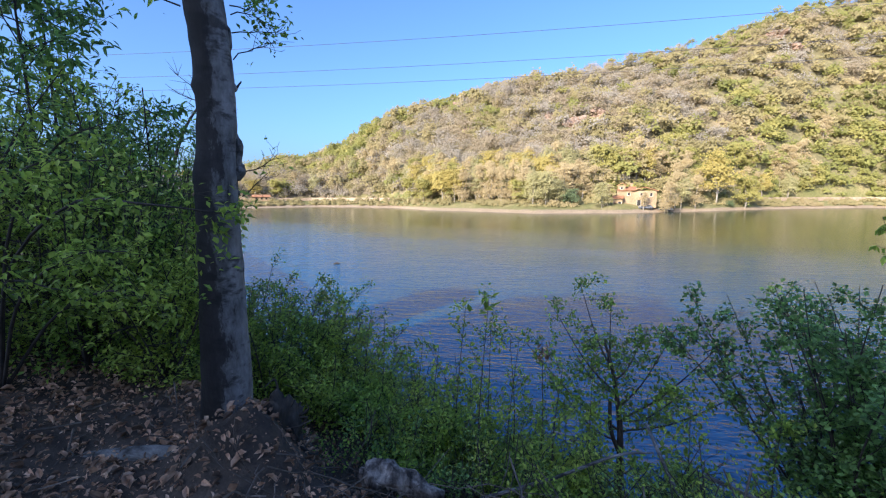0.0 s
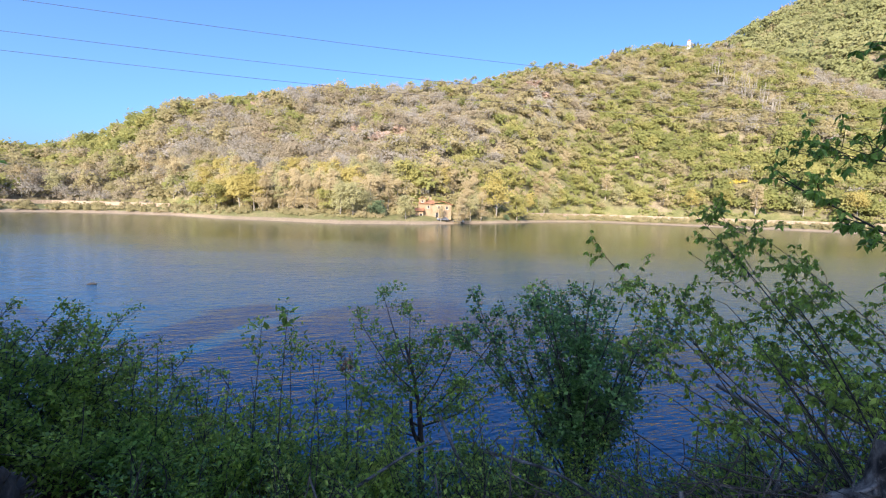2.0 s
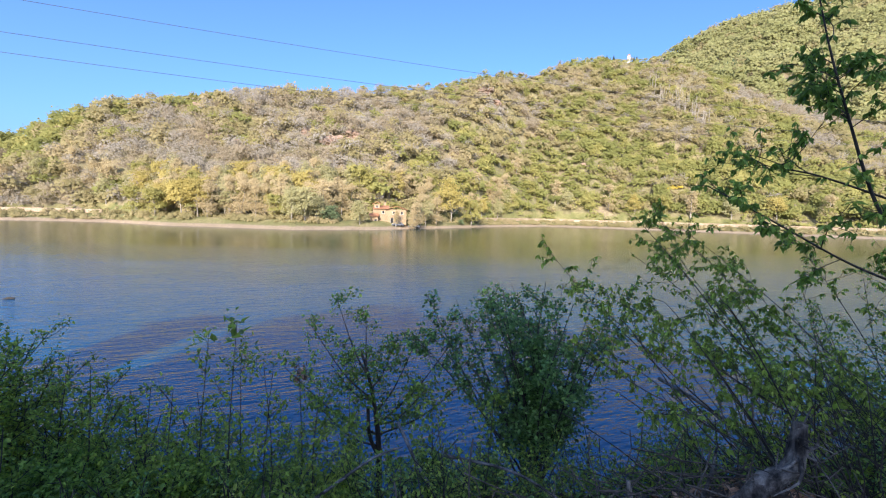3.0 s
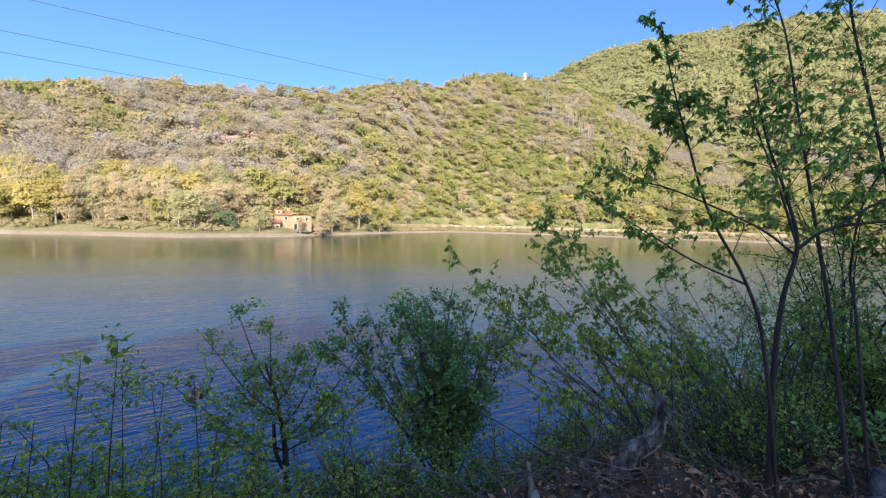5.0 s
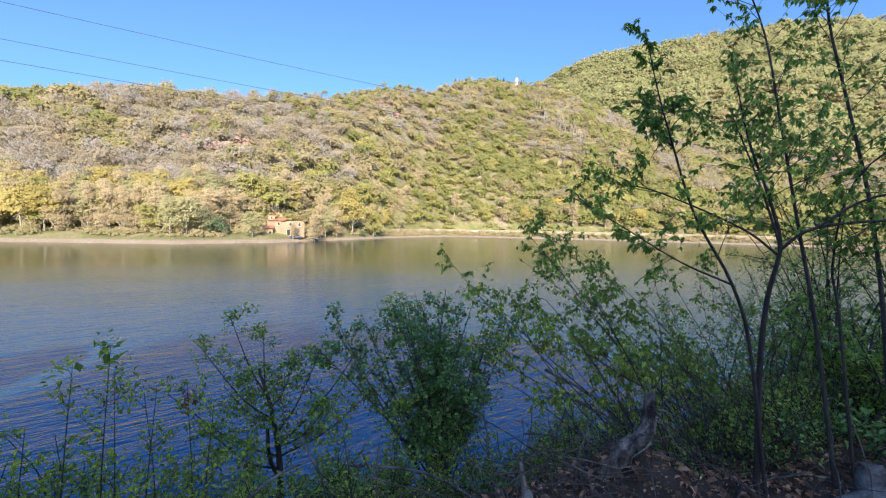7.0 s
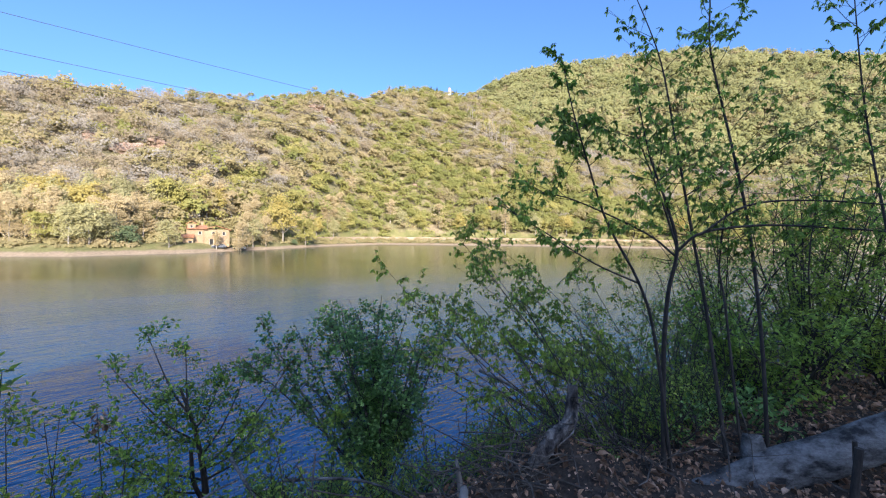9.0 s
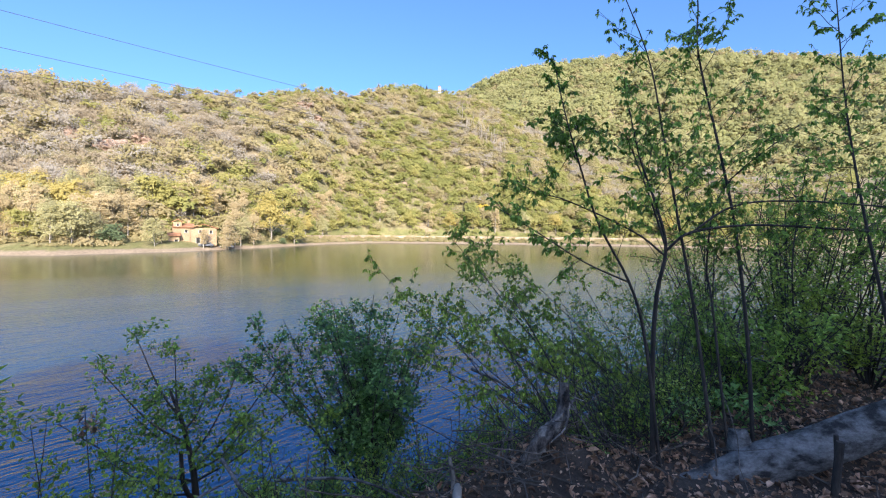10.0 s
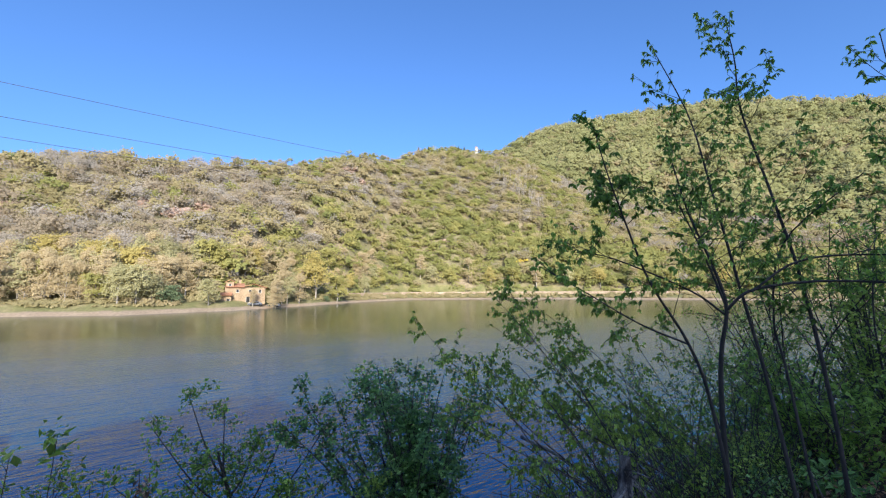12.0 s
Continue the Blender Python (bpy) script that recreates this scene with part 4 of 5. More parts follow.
def lake_house():
    top = tagged(new("house"), "peach stone lakeside house with orange tiled roofs", "house")
    z0 = float(land(3.5, 150))
    top.location = (0, 9.0, z0 - 0.5)
    top.scale = (1, 1, 0.87)

    def put(name, bm, mat, parent=top, label=""):
        return part(name, bm_mesh(name, bm, MAT[mat]), parent, label)
    bm = bmesh.new()
    box(bm, 0.0, 145, 3.0, 4.6, 7, 6.6)
    put("wall", bm, "plaster", label="tall peach stone wing")
    bm = bmesh.new()
    box(bm, -0.9, 143.5, 7.1, 2.2, 3.4, 2.0)
    put("wall", bm, "plaster", label="raised attic wall")
    bm = bmesh.new()
    box(bm, 5.9, 145.6, 2.95, 7.2, 7.4, 6.3)
    put("wall", bm, "plaster", label="wide peach stone wing")
    bm = bmesh.new()
    box(bm, -1.9, 140.6, 1.7, 2.8, 2.2, 3.6)
    put("wall", bm, "plaster", label="low front annex")
    put("roof", gable_roof(0.6, 145, 6.3, 5.6, 8.2, 1.3), "tiles")
    put("roof", gable_roof(-0.9, 143.5, 8.1, 3.0, 4.2, 0.9, along="y"), "tiles")
    put("roof", gable_roof(5.9, 145.6, 6.0, 8.2, 8.8, 1.5, along="y"), "tiles")
    bm = bmesh.new()
    bmesh.ops.create_cube(bm, size=1, matrix=pose(-1.9, 140.2, 3.8, 18, 0, 0) @ Matrix.Diagonal((3.5, 3.2, 0.2, 1)))
    put("roof", bm, "tiles", label="lean-to orange tiled roof")
    for x, y, z, w, h in ((1.3, 141.46, 4.9, 0.7, 1.0), (5.0, 141.86, 4.7, 0.7, 1.1), (7.9, 141.86, 4.7, 0.7, 1.1), (4.4, 141.86, 1.6, 1.0, 2.2), (-1.3, 139.46, 1.2, 0.9, 1.7), (-0.9, 141.76, 7.1, 0.6, 0.8)):
        win = None
        bm = bmesh.new()
        box(bm, x, y, z, w, 0.1, h)
        win = put("window", bm, "window")
        bm = bmesh.new()
        box(bm, x, y - 0.08, z - h / 2 - 0.06, w + 0.3, 0.28, 0.12)
        put("sill", bm, "plaster_white", win)
        for sgn in (-1, 1):
            bm = bmesh.new()
            box(bm, x + sgn * (w / 2 + 0.05), y - 0.03, z, 0.1, 0.16, h)
            put("frame", bm, "plaster_white", win)
    bm = bmesh.new()
    box(bm, 2.0, 146, 8.0, 0.7, 0.7, 1.6)
    box(bm, 2.0, 146, 8.9, 0.95, 0.95, 0.2)
    put("chimney", bm, "plaster")


lake_house()


def car_mesh(paint):
    bm = bmesh.new()
    prof = [(-2.1, 0.35), (-2.1, 0.85), (-1.2, 0.98), (-0.6, 1.45), (1.1, 1.48), (1.75, 1.0), (2.1, 0.9), (2.1, 0.35)]
    a = [bm.verts.new((x, -0.85, z)) for x, z in prof]
    b = [bm.verts.new((x, 0.85, z)) for x, z in prof]
    bm.faces.new(a)
    bm.faces.new(b[::-1])
    for i in range(len(prof)):
        j = (i + 1) % len(prof)
        bm.faces.new((a[i], b[i], b[j], a[j]))
    bmesh.ops.recalc_face_normals(bm, faces=bm.faces)
    bmesh.ops.bevel(bm, geom=list(bm.edges), offset=0.07, segments=2, affect="EDGES")
    return bm_mesh("body", bm, MAT[paint], True)


def parked_car(x, y, turn, paint, label):
    top = tagged(new("car"), label, "car", "parked cars")
    top.matrix_world = pose(x, y, float(land(x, y)), 0, 0, turn)
    part("body", car_mesh(paint), top)
    for sx in (-1.3, 1.3):
        for sy in (-0.8, 0.8):
            bm = bmesh.new()
            bmesh.ops.create_cone(bm, cap_ends=True, segments=16, radius1=0.33, radius2=0.33, depth=0.22, matrix=pose(sx, sy, 0.33, 90))
            part("wheel", bm_mesh("wheel", bm, MAT["rubber"]), top)
    for sy in (-0.86, 0.86):
        bm = bmesh.new()
        box(bm, 0.2, sy, 1.2, 1.7, 0.03, 0.36)
        part("window", bm_mesh("window", bm, MAT["window"]), top)


parked_car(6.4, 149.0, 8, "paint_grey", "grey car parked in front of the lake house")
parked_car(12.4, 152.5, -14, "paint_grey", "grey car parked beside the lake house")
parked_car(-158, 154, 40, "paint_white", "white car parked on the far lakeside road")


def road_wall(az0, az1, off, height, depth, label):
    """A low tan roadside wall that follows the shore, in courses of long blocks."""
    top = tagged(new("roadside_wall"), label, "wall")
    rng = random.Random(int(az0 * 10))
    az = az0
    meshes = []
    for k in range(5):
        bm = bmesh.new()
        box(bm, 0, 0, height / 2 - 0.3, 1.0, depth, height + 0.6 + rng.uniform(-0.15, 0.15), 0.06)
        meshes.append(bm_mesh("block", bm, MAT["stone"]))
    while az < az1:
        r = float(np.interp(az, AZ_SHORE, R_SHORE)) + off
        step = 2.6 / r * 57.3
        r2 = float(np.interp(az + step, AZ_SHORE, R_SHORE)) + off
        x, y, z = stand(az, r)
        x2, y2, z2 = stand(az + step, r2)
        ob = part("block", meshes[rng.randrange(5)], top)
        ob.matrix_world = pose((x + x2) / 2, (y + y2) / 2, min(z, z2), 0, 0, math.degrees(math.atan2(y2 - y, x2 - x))) @ Matrix.Diagonal((math.hypot(x2 - x, y2 - y) * 1.005, 1, 1, 1))
        az += step


road_wall(13.5, 60, 17, 1.5, 0.6, "long pale tan roadside wall on the far shore")
road_wall(-50, -31, 16, 1.4, 0.6, "pale tan roadside wall beyond the far shore")


def road_hut(az, r, turn, label):
    x, y, z = stand(az, r)
    top = tagged(new("house"), label, "house")
    top.matrix_world = pose(x, y, z, 0, 0, turn)
    bm = bmesh.new()
    box(bm, 0, 0, 0.9, 7, 5, 2.2)
    part("wall", bm_mesh("wall", bm, MAT["plaster"]), top)
    part("roof", bm_mesh("roof", gable_roof(0, 0, 1.95, 8, 6, 0.9), MAT["tiles"]), top)
    for x in (-2, 0.2, 2.2):
        bm = bmesh.new()
        box(bm, x, -2.52, 1.2, 0.8, 0.1, 0.9)
        part("window", bm_mesh("window", bm, MAT["window"]), top)


road_hut(-46.4, 214, 45, "low orange-roofed house on the far lakeside road")


def power_line(rise, name_label):
    """A sagging wire across the lake from bank to bank."""
    az0, d = radians(-11.6), 60.0
    s = np.linspace(-190, 330, 90)
    z = EYE_Z + rise + 0.00022 * (s - 12) ** 2
    x = d * math.sin(az0) + s * math.cos(az0)
    y = d * math.cos(az0) - s * math.sin(az0)
    v, f = tube(np.stack([x, y, z], 1), np.full(90, 0.028), 5)
    tagged(new("power_line", mesh_from("power_line", v, f, [MAT["wire"]])), name_label, "power line", "power lines")


for rise in (21.2, 17.6, 15.5):
    power_line(rise, "thin dark overhead power line spanning the lake")

# ---------------------------------------------------------------- near bank: leaning beech trunk


def beech():
    top = tagged(new("beech_tree"), "grey leaning beech trunk with burls and a dark mossy side, shade painted in", "tree")
    base = np.array([-2.43, 1.98, 4.3])
    top.location = base
    n = 90
    line = [(-2.44, 1.97, 4.05), (-2.44, 1.97, 4.45), (-2.43, 1.97, 4.83), (-2.43, 1.98, 5.33), (-2.43, 1.99, 5.96), (-2.41, 2.01, 6.4), (-2.42, 1.99, 6.95), (-2.53, 1.9, 7.8), (-2.8, 1.7, 9.5), (-2.95, 1.6, 12.0)]
    path = hermite(line, n)
    zz = path[:, 2]
    r = np.interp(zz, [4.05, 4.4, 4.8, 5.3, 5.9, 6.5, 7.0, 8, 12], [0.18, 0.155, 0.146, 0.129, 0.115, 0.106, 0.102, 0.098, 0.07])
    sides = 28
    a = np.linspace(0, 2 * np.pi, sides, endpoint=False)
    wob = np.ones((n, sides))
    for i in range(n):
        for j in range(sides):
            p = Vector((math.cos(a[j]) * 0.9, math.sin(a[j]) * 0.9, zz[i] * 2.4))
            wob[i, j] += 0.07 * noise.noise(p) + 0.05 * noise.noise(p * 3.1) + 0.035 * noise.noise(p * 7.3)
            wob[i, j] += 0.1 * max(0, math.cos(5 * a[j])) * max(0, 4.6 - zz[i])
    side = 0.5 + 0.5 * np.cos(a[None, :] - 0.8 + 3.0 * (zz[:, None] - 6.5))
    for zc, wide, high in ((6.53, 0.035, 0.2), (6.02, 0.06, 0.1), (6.3, 0.03, 0.06), (5.5, 0.04, 0.05), (6.78, 0.03, 0.08)):
        wob += high * side * np.exp(-((zz - zc) / wide) ** 2)[:, None]
    v, f = tube(path, r, sides, wob)
    part("trunk", mesh_from("trunk", v - base, f, [MAT["bark_grey"]], smooth=True), top)

    def burl(x, y, z, sx, sy, sz, seed, label, mat="bark_grey"):
        bm = bmesh.new()
        bmesh.ops.create_icosphere(bm, subdivisions=3, radius=1)
        for w in bm.verts:
            k = 1 + 0.3 * noise.noise(w.co * 1.6 + Vector((seed, 0, 0))) + 0.12 * noise.noise(w.co * 5)
            w.co = Vector((w.co.x * sx, w.co.y * sy, w.co.z * sz)) * k
        ob = part("burl", bm_mesh("burl", bm, MAT[mat], True), top, label)
        ob.location = Vector((x, y, z)) - Vector(base)
    right = np.array([0.67, 0.74])          # sideways across the view of the trunk
    for off, z, sz, seed in ((0.095, 6.16, (0.045, 0.045, 0.13), 1), (0.105, 6.06, (0.045, 0.05, 0.06), 2), (0.085, 6.54, (0.05, 0.05, 0.03), 3), (0.075, 6.80, (0.045, 0.045, 0.12), 5)):
        burl(-2.42 + right[0] * off, 2.0 + right[1] * off, z, *sz, seed, "rounded bark burl")
    burl(-2.44, 1.97, 4.2, 0.21, 0.2, 0.26, 8, "root flare")
    pl = Plant(base, 31)
    # snapped stubs and thin side twigs
    for z, ln, leafy_n in ((6.53, 0.08, 0), (6.85, 0.3, 20), (6.7, 0.3, 4), (6.02, 0.3, 4), (7.0, 0.34, 30), (5.9, 0.22, 0), (7.2, 0.4, 40), (6.95, 0.26, 30)):
        st = np.array([-2.42 + right[0] * 0.12, 2.0 + right[1] * 0.12, z])
        s = pl.shoot(st, (right[0], right[1] * 0.9, 0.7), ln, 0.005 if ln > 0.2 else 0.012, 7, 0.6, 0.3)
        if leafy_n:
            pl.leaves(s, leafy_n // 2, 0.036, 0.03)
        for k in range(8 if ln > 0.2 else 0):
            t2 = pl.shoot(s[2 + k % 4], (right[0] + pl.rng.normal(0, .4), right[1] + pl.rng.normal(0, .4), pl.rng.normal(0.2, .5)), ln * 0.5, 0.0018, 5, 0.3, 0.35, 3)
            if leafy_n:
                pl.leaves(t2, leafy_n // 4, 0.034, 0.02)
    for z, ln in ((5.62, 0.3), (5.3, 0.24)):
        s = pl.shoot((-2.36, 1.87, z), (0.25, -0.2, 0.1), ln, 0.003, 6, -0.1)
        pl.leaves(s, 12, 0.045, 0.03)
    for z in (6.95, 7.05):
        s = pl.shoot((-2.5, 1.9, z), (-0.7, -0.6, 0.15), 0.4, 0.006, 5)
        pl.leaves(s, 30, 0.05, 0.04)
    tagged(part("twig_spray", mesh_from("twig_spray", np.concatenate(pl.wood_v) - base, np.concatenate(pl.wood_f), [MAT["bark_dark"]], smooth=True), top), kind="stuff")
    v, f = leaf_blades(np.concatenate(pl.at) - base, np.concatenate(pl.way), np.concatenate(pl.size), pl.rng)
    part("leaves", mesh_from("leaves", v, f, [MAT["leaf"]]), top)


beech()


def log_tube(name, pts, radii, label, mat="log", sides=22, n=44, lump=0.07):
    path = hermite(pts, n)
    r = np.interp(np.linspace(0, 1, n), np.linspace(0, 1, len(radii)), radii)
    wob = np.ones((n, sides))
    for i in range(n):
        for j in range(sides):
            a = 2 * math.pi * j / sides
            wob[i, j] += lump * noise.noise(Vector((math.cos(a), math.sin(a), i * 0.12))) + 0.5 * lump * noise.noise(Vector((3 * math.cos(a), 3 * math.sin(a), i * 0.5)))
    v, f = tube(path, r, sides, wob)
    me = mesh_from(name, v - path[0], f, [MAT[mat]], smooth=True)
    bm = bmesh.new()
    bm.from_mesh(me)
    bmesh.ops.holes_fill(bm, edges=bm.edges, sides=sides)
    bm.to_mesh(me)
    bm.free()
    top = tagged(new(name), label, "log")
    top.location = path[0]
    part("trunk", me, top)
    return top


def fallen_logs():
    top = log_tube("fallen_log", [(2.2, 1.46, 4.3), (2.6, 1.32, 4.34), (3.05, 1.15, 4.42), (3.4, 0.98, 4.52), (3.9, 0.74, 4.68), (4.8, 0.35, 4.92)], [0.05, 0.09, 0.135, 0.13, 0.125, 0.12], "smooth grey fallen log lying on leaf litter")
    v, f = tube(hermite([(2.98, 1.22, 4.36), (3.03, 1.27, 4.5), (3.06, 1.3, 4.6)], 8), np.linspace(0.1, 0.055, 8), 12)
    me = mesh_from("branch_stub", v - np.array(top.location), f, [MAT["log"]], smooth=True)
    bm = bmesh.new()
    bm.from_mesh(me)
    bmesh.ops.holes_fill(bm, edges=bm.edges, sides=12)
    bm.to_mesh(me)
    bm.free()
    part("branch_stub", me, top)
    log_tube("fallen_log", [(-3.1, 1.5, 4.33), (-2.75, 1.6, 4.38), (-2.4, 1.66, 4.42), (-2.15, 1.7, 4.42)], [0.04, 0.055, 0.06, 0.05], "short grey fallen log half buried in leaves")
    log_tube("fallen_log", [(-1.5, 2.08, 4.28), (-1.4, 2.08, 4.33), (-1.25, 2.12, 4.3), (-1.05, 2.2, 4.2)], [0.05, 0.07, 0.06, 0.03], "gnarled broken log end at the bank edge", "stump", lump=0.6)
    stump = log_tube("old_stump", [(1.6, 1.86, 4.25), (1.64, 1.85, 4.45), (1.69, 1.84, 4.6), (1.78, 1.81, 4.69), (1.86, 1.79, 4.78), (1.88, 1.79, 4.98)], [0.075, 0.06, 0.052, 0.05, 0.043, 0.024], "twisted dead grey stump at the bank edge", "stump", lump=0.5)
    srng = np.random.default_rng(77)
    for q in range(34):
        low = q < 14
        st = np.array([1.62, 1.86, 4.36]) if low else np.array([1.87, 1.79, 4.86])
        tip = st + (np.array([srng.normal(0, 0.22), srng.normal(0, 0.15), -0.1 + 0.12 * srng.random()]) if low else np.array([srng.normal(0.03, 0.1), srng.normal(0, 0.08), srng.normal(0.0, 0.12)]))
        path = hermite([st + srng.normal(0, 0.015, 3), st * 0.5 + tip * 0.5 + srng.normal(0, 0.04, 3), tip], 8)
        v, f = tube(path, np.linspace(0.016 if low else srng.uniform(0.005, 0.014), 0.002, 8), 5)
        part("root" if low else "splinter", mesh_from("root" if low else "splinter", v - np.array(stump.location), f, [MAT["stump"]], smooth=True), stump)
    mass = tagged(new("root_mass"), "dark upturned root mass beside the beech", "roots")
    mass.location = (-2.17, 2.14, 4.36)
    bm = bmesh.new()
    bmesh.ops.create_icosphere(bm, subdivisions=4, radius=1)
    for w in bm.verts:
        k = 1 + 0.3 * noise.noise(w.co * 1.9) + 0.3 * noise.noise(w.co * 5.5) + 0.15 * noise.noise(w.co * 12)
        w.co = Vector((w.co.x * 0.12, w.co.y * 0.13, w.co.z * 0.24 + 0.02)) * k
    part("root_ball", bm_mesh("root_ball", bm, MAT["bark_dark"], True), mass)
    for q in range(30):
        st = unit(srng.normal(0, 1, 3)) * np.array([0.1, 0.1, 0.22]) + np.array([0, 0, 0.05])
        tip = st + np.array([srng.normal(0.04, 0.07), srng.normal(0, 0.07), srng.normal(-0.02, 0.08)])
        path = hermite([st * 0.6, st * 0.5 + tip * 0.5 + srng.normal(0, 0.03, 3), tip], 9)
        v, f = tube(path, np.linspace(srng.uniform(0.005, 0.013), 0.002, 9), 5)
        part("root", mesh_from("root", v, f, [MAT["bark_dark"]], smooth=True), mass)
    for i, (x, y, h, lean) in enumerate(((3.13, 0.80, 0.33, 2), (3.24, 0.82, 0.34, -3))):
        bm = bmesh.new()
        bmesh.ops.create_cone(bm, cap_ends=True, segments=10, radius1=0.024 - 0.008 * i, radius2=0.021 - 0.008 * i, depth=h + 0.2)
        ob = tagged(new("stake", bm_mesh("stake", bm, MAT["bark_dark"])), "short dark wooden stake in leaf litter", "stake", "stakes by the log")
        ob.matrix_world = pose(x, y, float(land(x, y)) + h / 2 - 0.1, lean, lean)
    for pts, r in (([(1.14, 1.95, 4.3), (1.15, 1.96, 4.45), (1.13, 1.98, 4.62)], 0.022), ([(1.02, 1.75, 4.42), (1.1, 1.85, 4.5), (1.17, 1.95, 4.46)], 0.03)):
        log_tube("broken_stick", pts, [r, r * 0.9, r * 0.4], "pale broken stick in leaf litter", "bark_pale", 8, 10, 0.15)


fallen_logs()

# ---------------------------------------------------------------- near bank: shrubs


def g(x, y):
    return float(land(x, y))


def shrub(base, seed, height, spread, stems, leaf, label, mat="leaf", wood="bark_dark", shoots=7, twigs=3, per=7, lean=(0, 0), width=0.5, group="bank shrubs", r0=0.016, from_u=0.3, rim=0.25, reach=None):
    x, y = base
    p = Plant((x, y, g(x, y) - 0.05), seed)
    rng = p.rng
    for k in range(stems):
        a = rng.uniform(0, 2 * math.pi)
        rad = spread * math.sqrt(rng.uniform(0.02, 1))
        h = height * rng.uniform(0.7, 1.02) * (1 - rim * (rad / spread) ** 2)
        b = p.base + np.array([math.cos(a), math.sin(a), 0]) * min(0.035, r0 * 1.2) * rng.random()
        tip = p.base + np.array([math.cos(a) * rad + lean[0], math.sin(a) * rad + lean[1], h])
        mid = b * 0.5 + tip * 0.5 + np.array([rng.normal(0, .08), rng.normal(0, .08), 0.08 * h])
        path = p.stem(hermite([b, b * 0.7 + mid * 0.3 + rng.normal(0, 0.03, 3), mid, tip], 12), r0 * rng.uniform(0.6, 1.1), 0.003)
        p.branch_out(path, shoots, reach or 0.42 * spread + 0.18, r0 * 0.35, twigs, per, leaf, from_u, 0.6, 0.4)
        p.leaves(path, per * 2, leaf, 0.03, 0.5)
    return p.finish("shrub", label, "shrub", MAT[wood], MAT[mat], group, width)


def named_shrubs():
    # open little tree over the water
    p = Plant((-0.08, 4.5, g(-0.08, 4.5)), 41)
    trunk = p.stem(hermite([(-0.08, 4.5, g(-0.08, 4.5) - 0.1), (-0.09, 4.5, 3.3), (-0.12, 4.55, 3.7), (-0.2, 4.65, 4.1), (-0.3, 4.75, 4.4)], 14), 0.04, 0.012, 7)
    p.stem(hermite([(-0.09, 4.5, 3.3), (-0.19, 4.45, 3.58), (-0.21, 4.44, 3.9)], 8), 0.022, 0.017, 7)
    for at, tip, ln in ((10, (-0.58, 5.0, 4.92), 9), (8, (-0.85, 4.75, 4.72), 10), (11, (-0.25, 4.9, 4.75), 8), (7, (0.35, 4.7, 4.62), 9), (6, (0.8, 4.55, 4.7), 10), (5, (-1.05, 4.45, 4.35), 10), (5, (0.95, 4.5, 4.2), 9), (6, (0.4, 4.3, 4.15), 8), (4, (-0.7, 4.3, 4.0), 8), (9, (0.1, 4.9, 4.5), 9), (8, (-0.6, 4.6, 4.3), 8)):
        a = trunk[at]
        tip = np.array(tip)
        b = p.stem(hermite([a, a * 0.55 + tip * 0.45 + np.array([0, 0, -0.1]), tip], 10), 0.012, 0.003)
        p.branch_out(b, ln + 3, 0.4, 0.0025, 3, 7, 0.047, 0.15, 0.6, 0.1)
    p.finish("small_tree", "small open-branched tree with fresh toothed leaves over the water", "tree", MAT["bark_dark"], MAT["leaf"], width=0.5)
    # dense dark bush
    shrub((1.5, 4.05), 42, 2.3, 1.2, 32, 0.04, "dense dark green bush with small leaves on the bank", "leaf_dark", shoots=13, twigs=3, per=9, width=0.7, from_u=0.4, rim=0.05, reach=0.42, lean=(-0.1, 0.2), r0=0.014)
    for i, (x, y, h, s) in enumerate(((-3.75, 3.75, 1.5, 0.75), (-3.2, 3.95, 1.25, 0.6), (-4.5, 3.9, 1.7, 0.8))):
        shrub((x, y), 45 + i, h, s, 14, 0.036, "fresh green bush leaning over the water beside the path", "leaf_yellow", shoots=10, twigs=3, per=8, width=0.6, from_u=0.3, rim=0.1, lean=(0.25, 0.25), reach=0.4, r0=0.012)
    # tall thin whips with a leafy tip
    for i, (x, y, z) in enumerate(((-1.42, 3.6, 4.98), (-1.12, 3.3, 5.12), (-0.92, 3.5, 4.72), (-0.75, 3.6, 4.75), (-1.9, 3.7, 4.5), (-0.55, 3.4, 4.6), (-1.25, 3.8, 4.8), (-1.6, 3.4, 4.6), (-1.02, 3.6, 4.7), (-2.2, 3.5, 4.75), (0.35, 3.6, 4.3), (-0.35, 3.7, 4.35), (-2.6, 3.9, 4.7), (0.9, 3.6, 4.4))):
        p = Plant((x, y - 0.2, g(x, y - 0.2) - 0.05), 60 + i)
        path = p.stem(hermite([p.base, p.base * 0.6 + np.array([x, y, z]) * 0.4 + p.rng.normal(0, .04, 3), (x, y, z)], 12), 0.008, 0.002)
        p.leaves(path, 30, 0.042, 0.02, 0.2)
        p.branch_out(path, 11, 0.34, 0.002, 2, 6, 0.042, 0.2, 0.8, 0.4)
        if i in (1, 0):
            p.leaves(path, 10, 0.085, 0.03, 0.93)
        p.finish("sapling", "thin upright whip with sparse young leaves", "sapling", MAT["bark_dark"], MAT["leaf_yellow"], "thin whips on the bank")


named_shrubs()


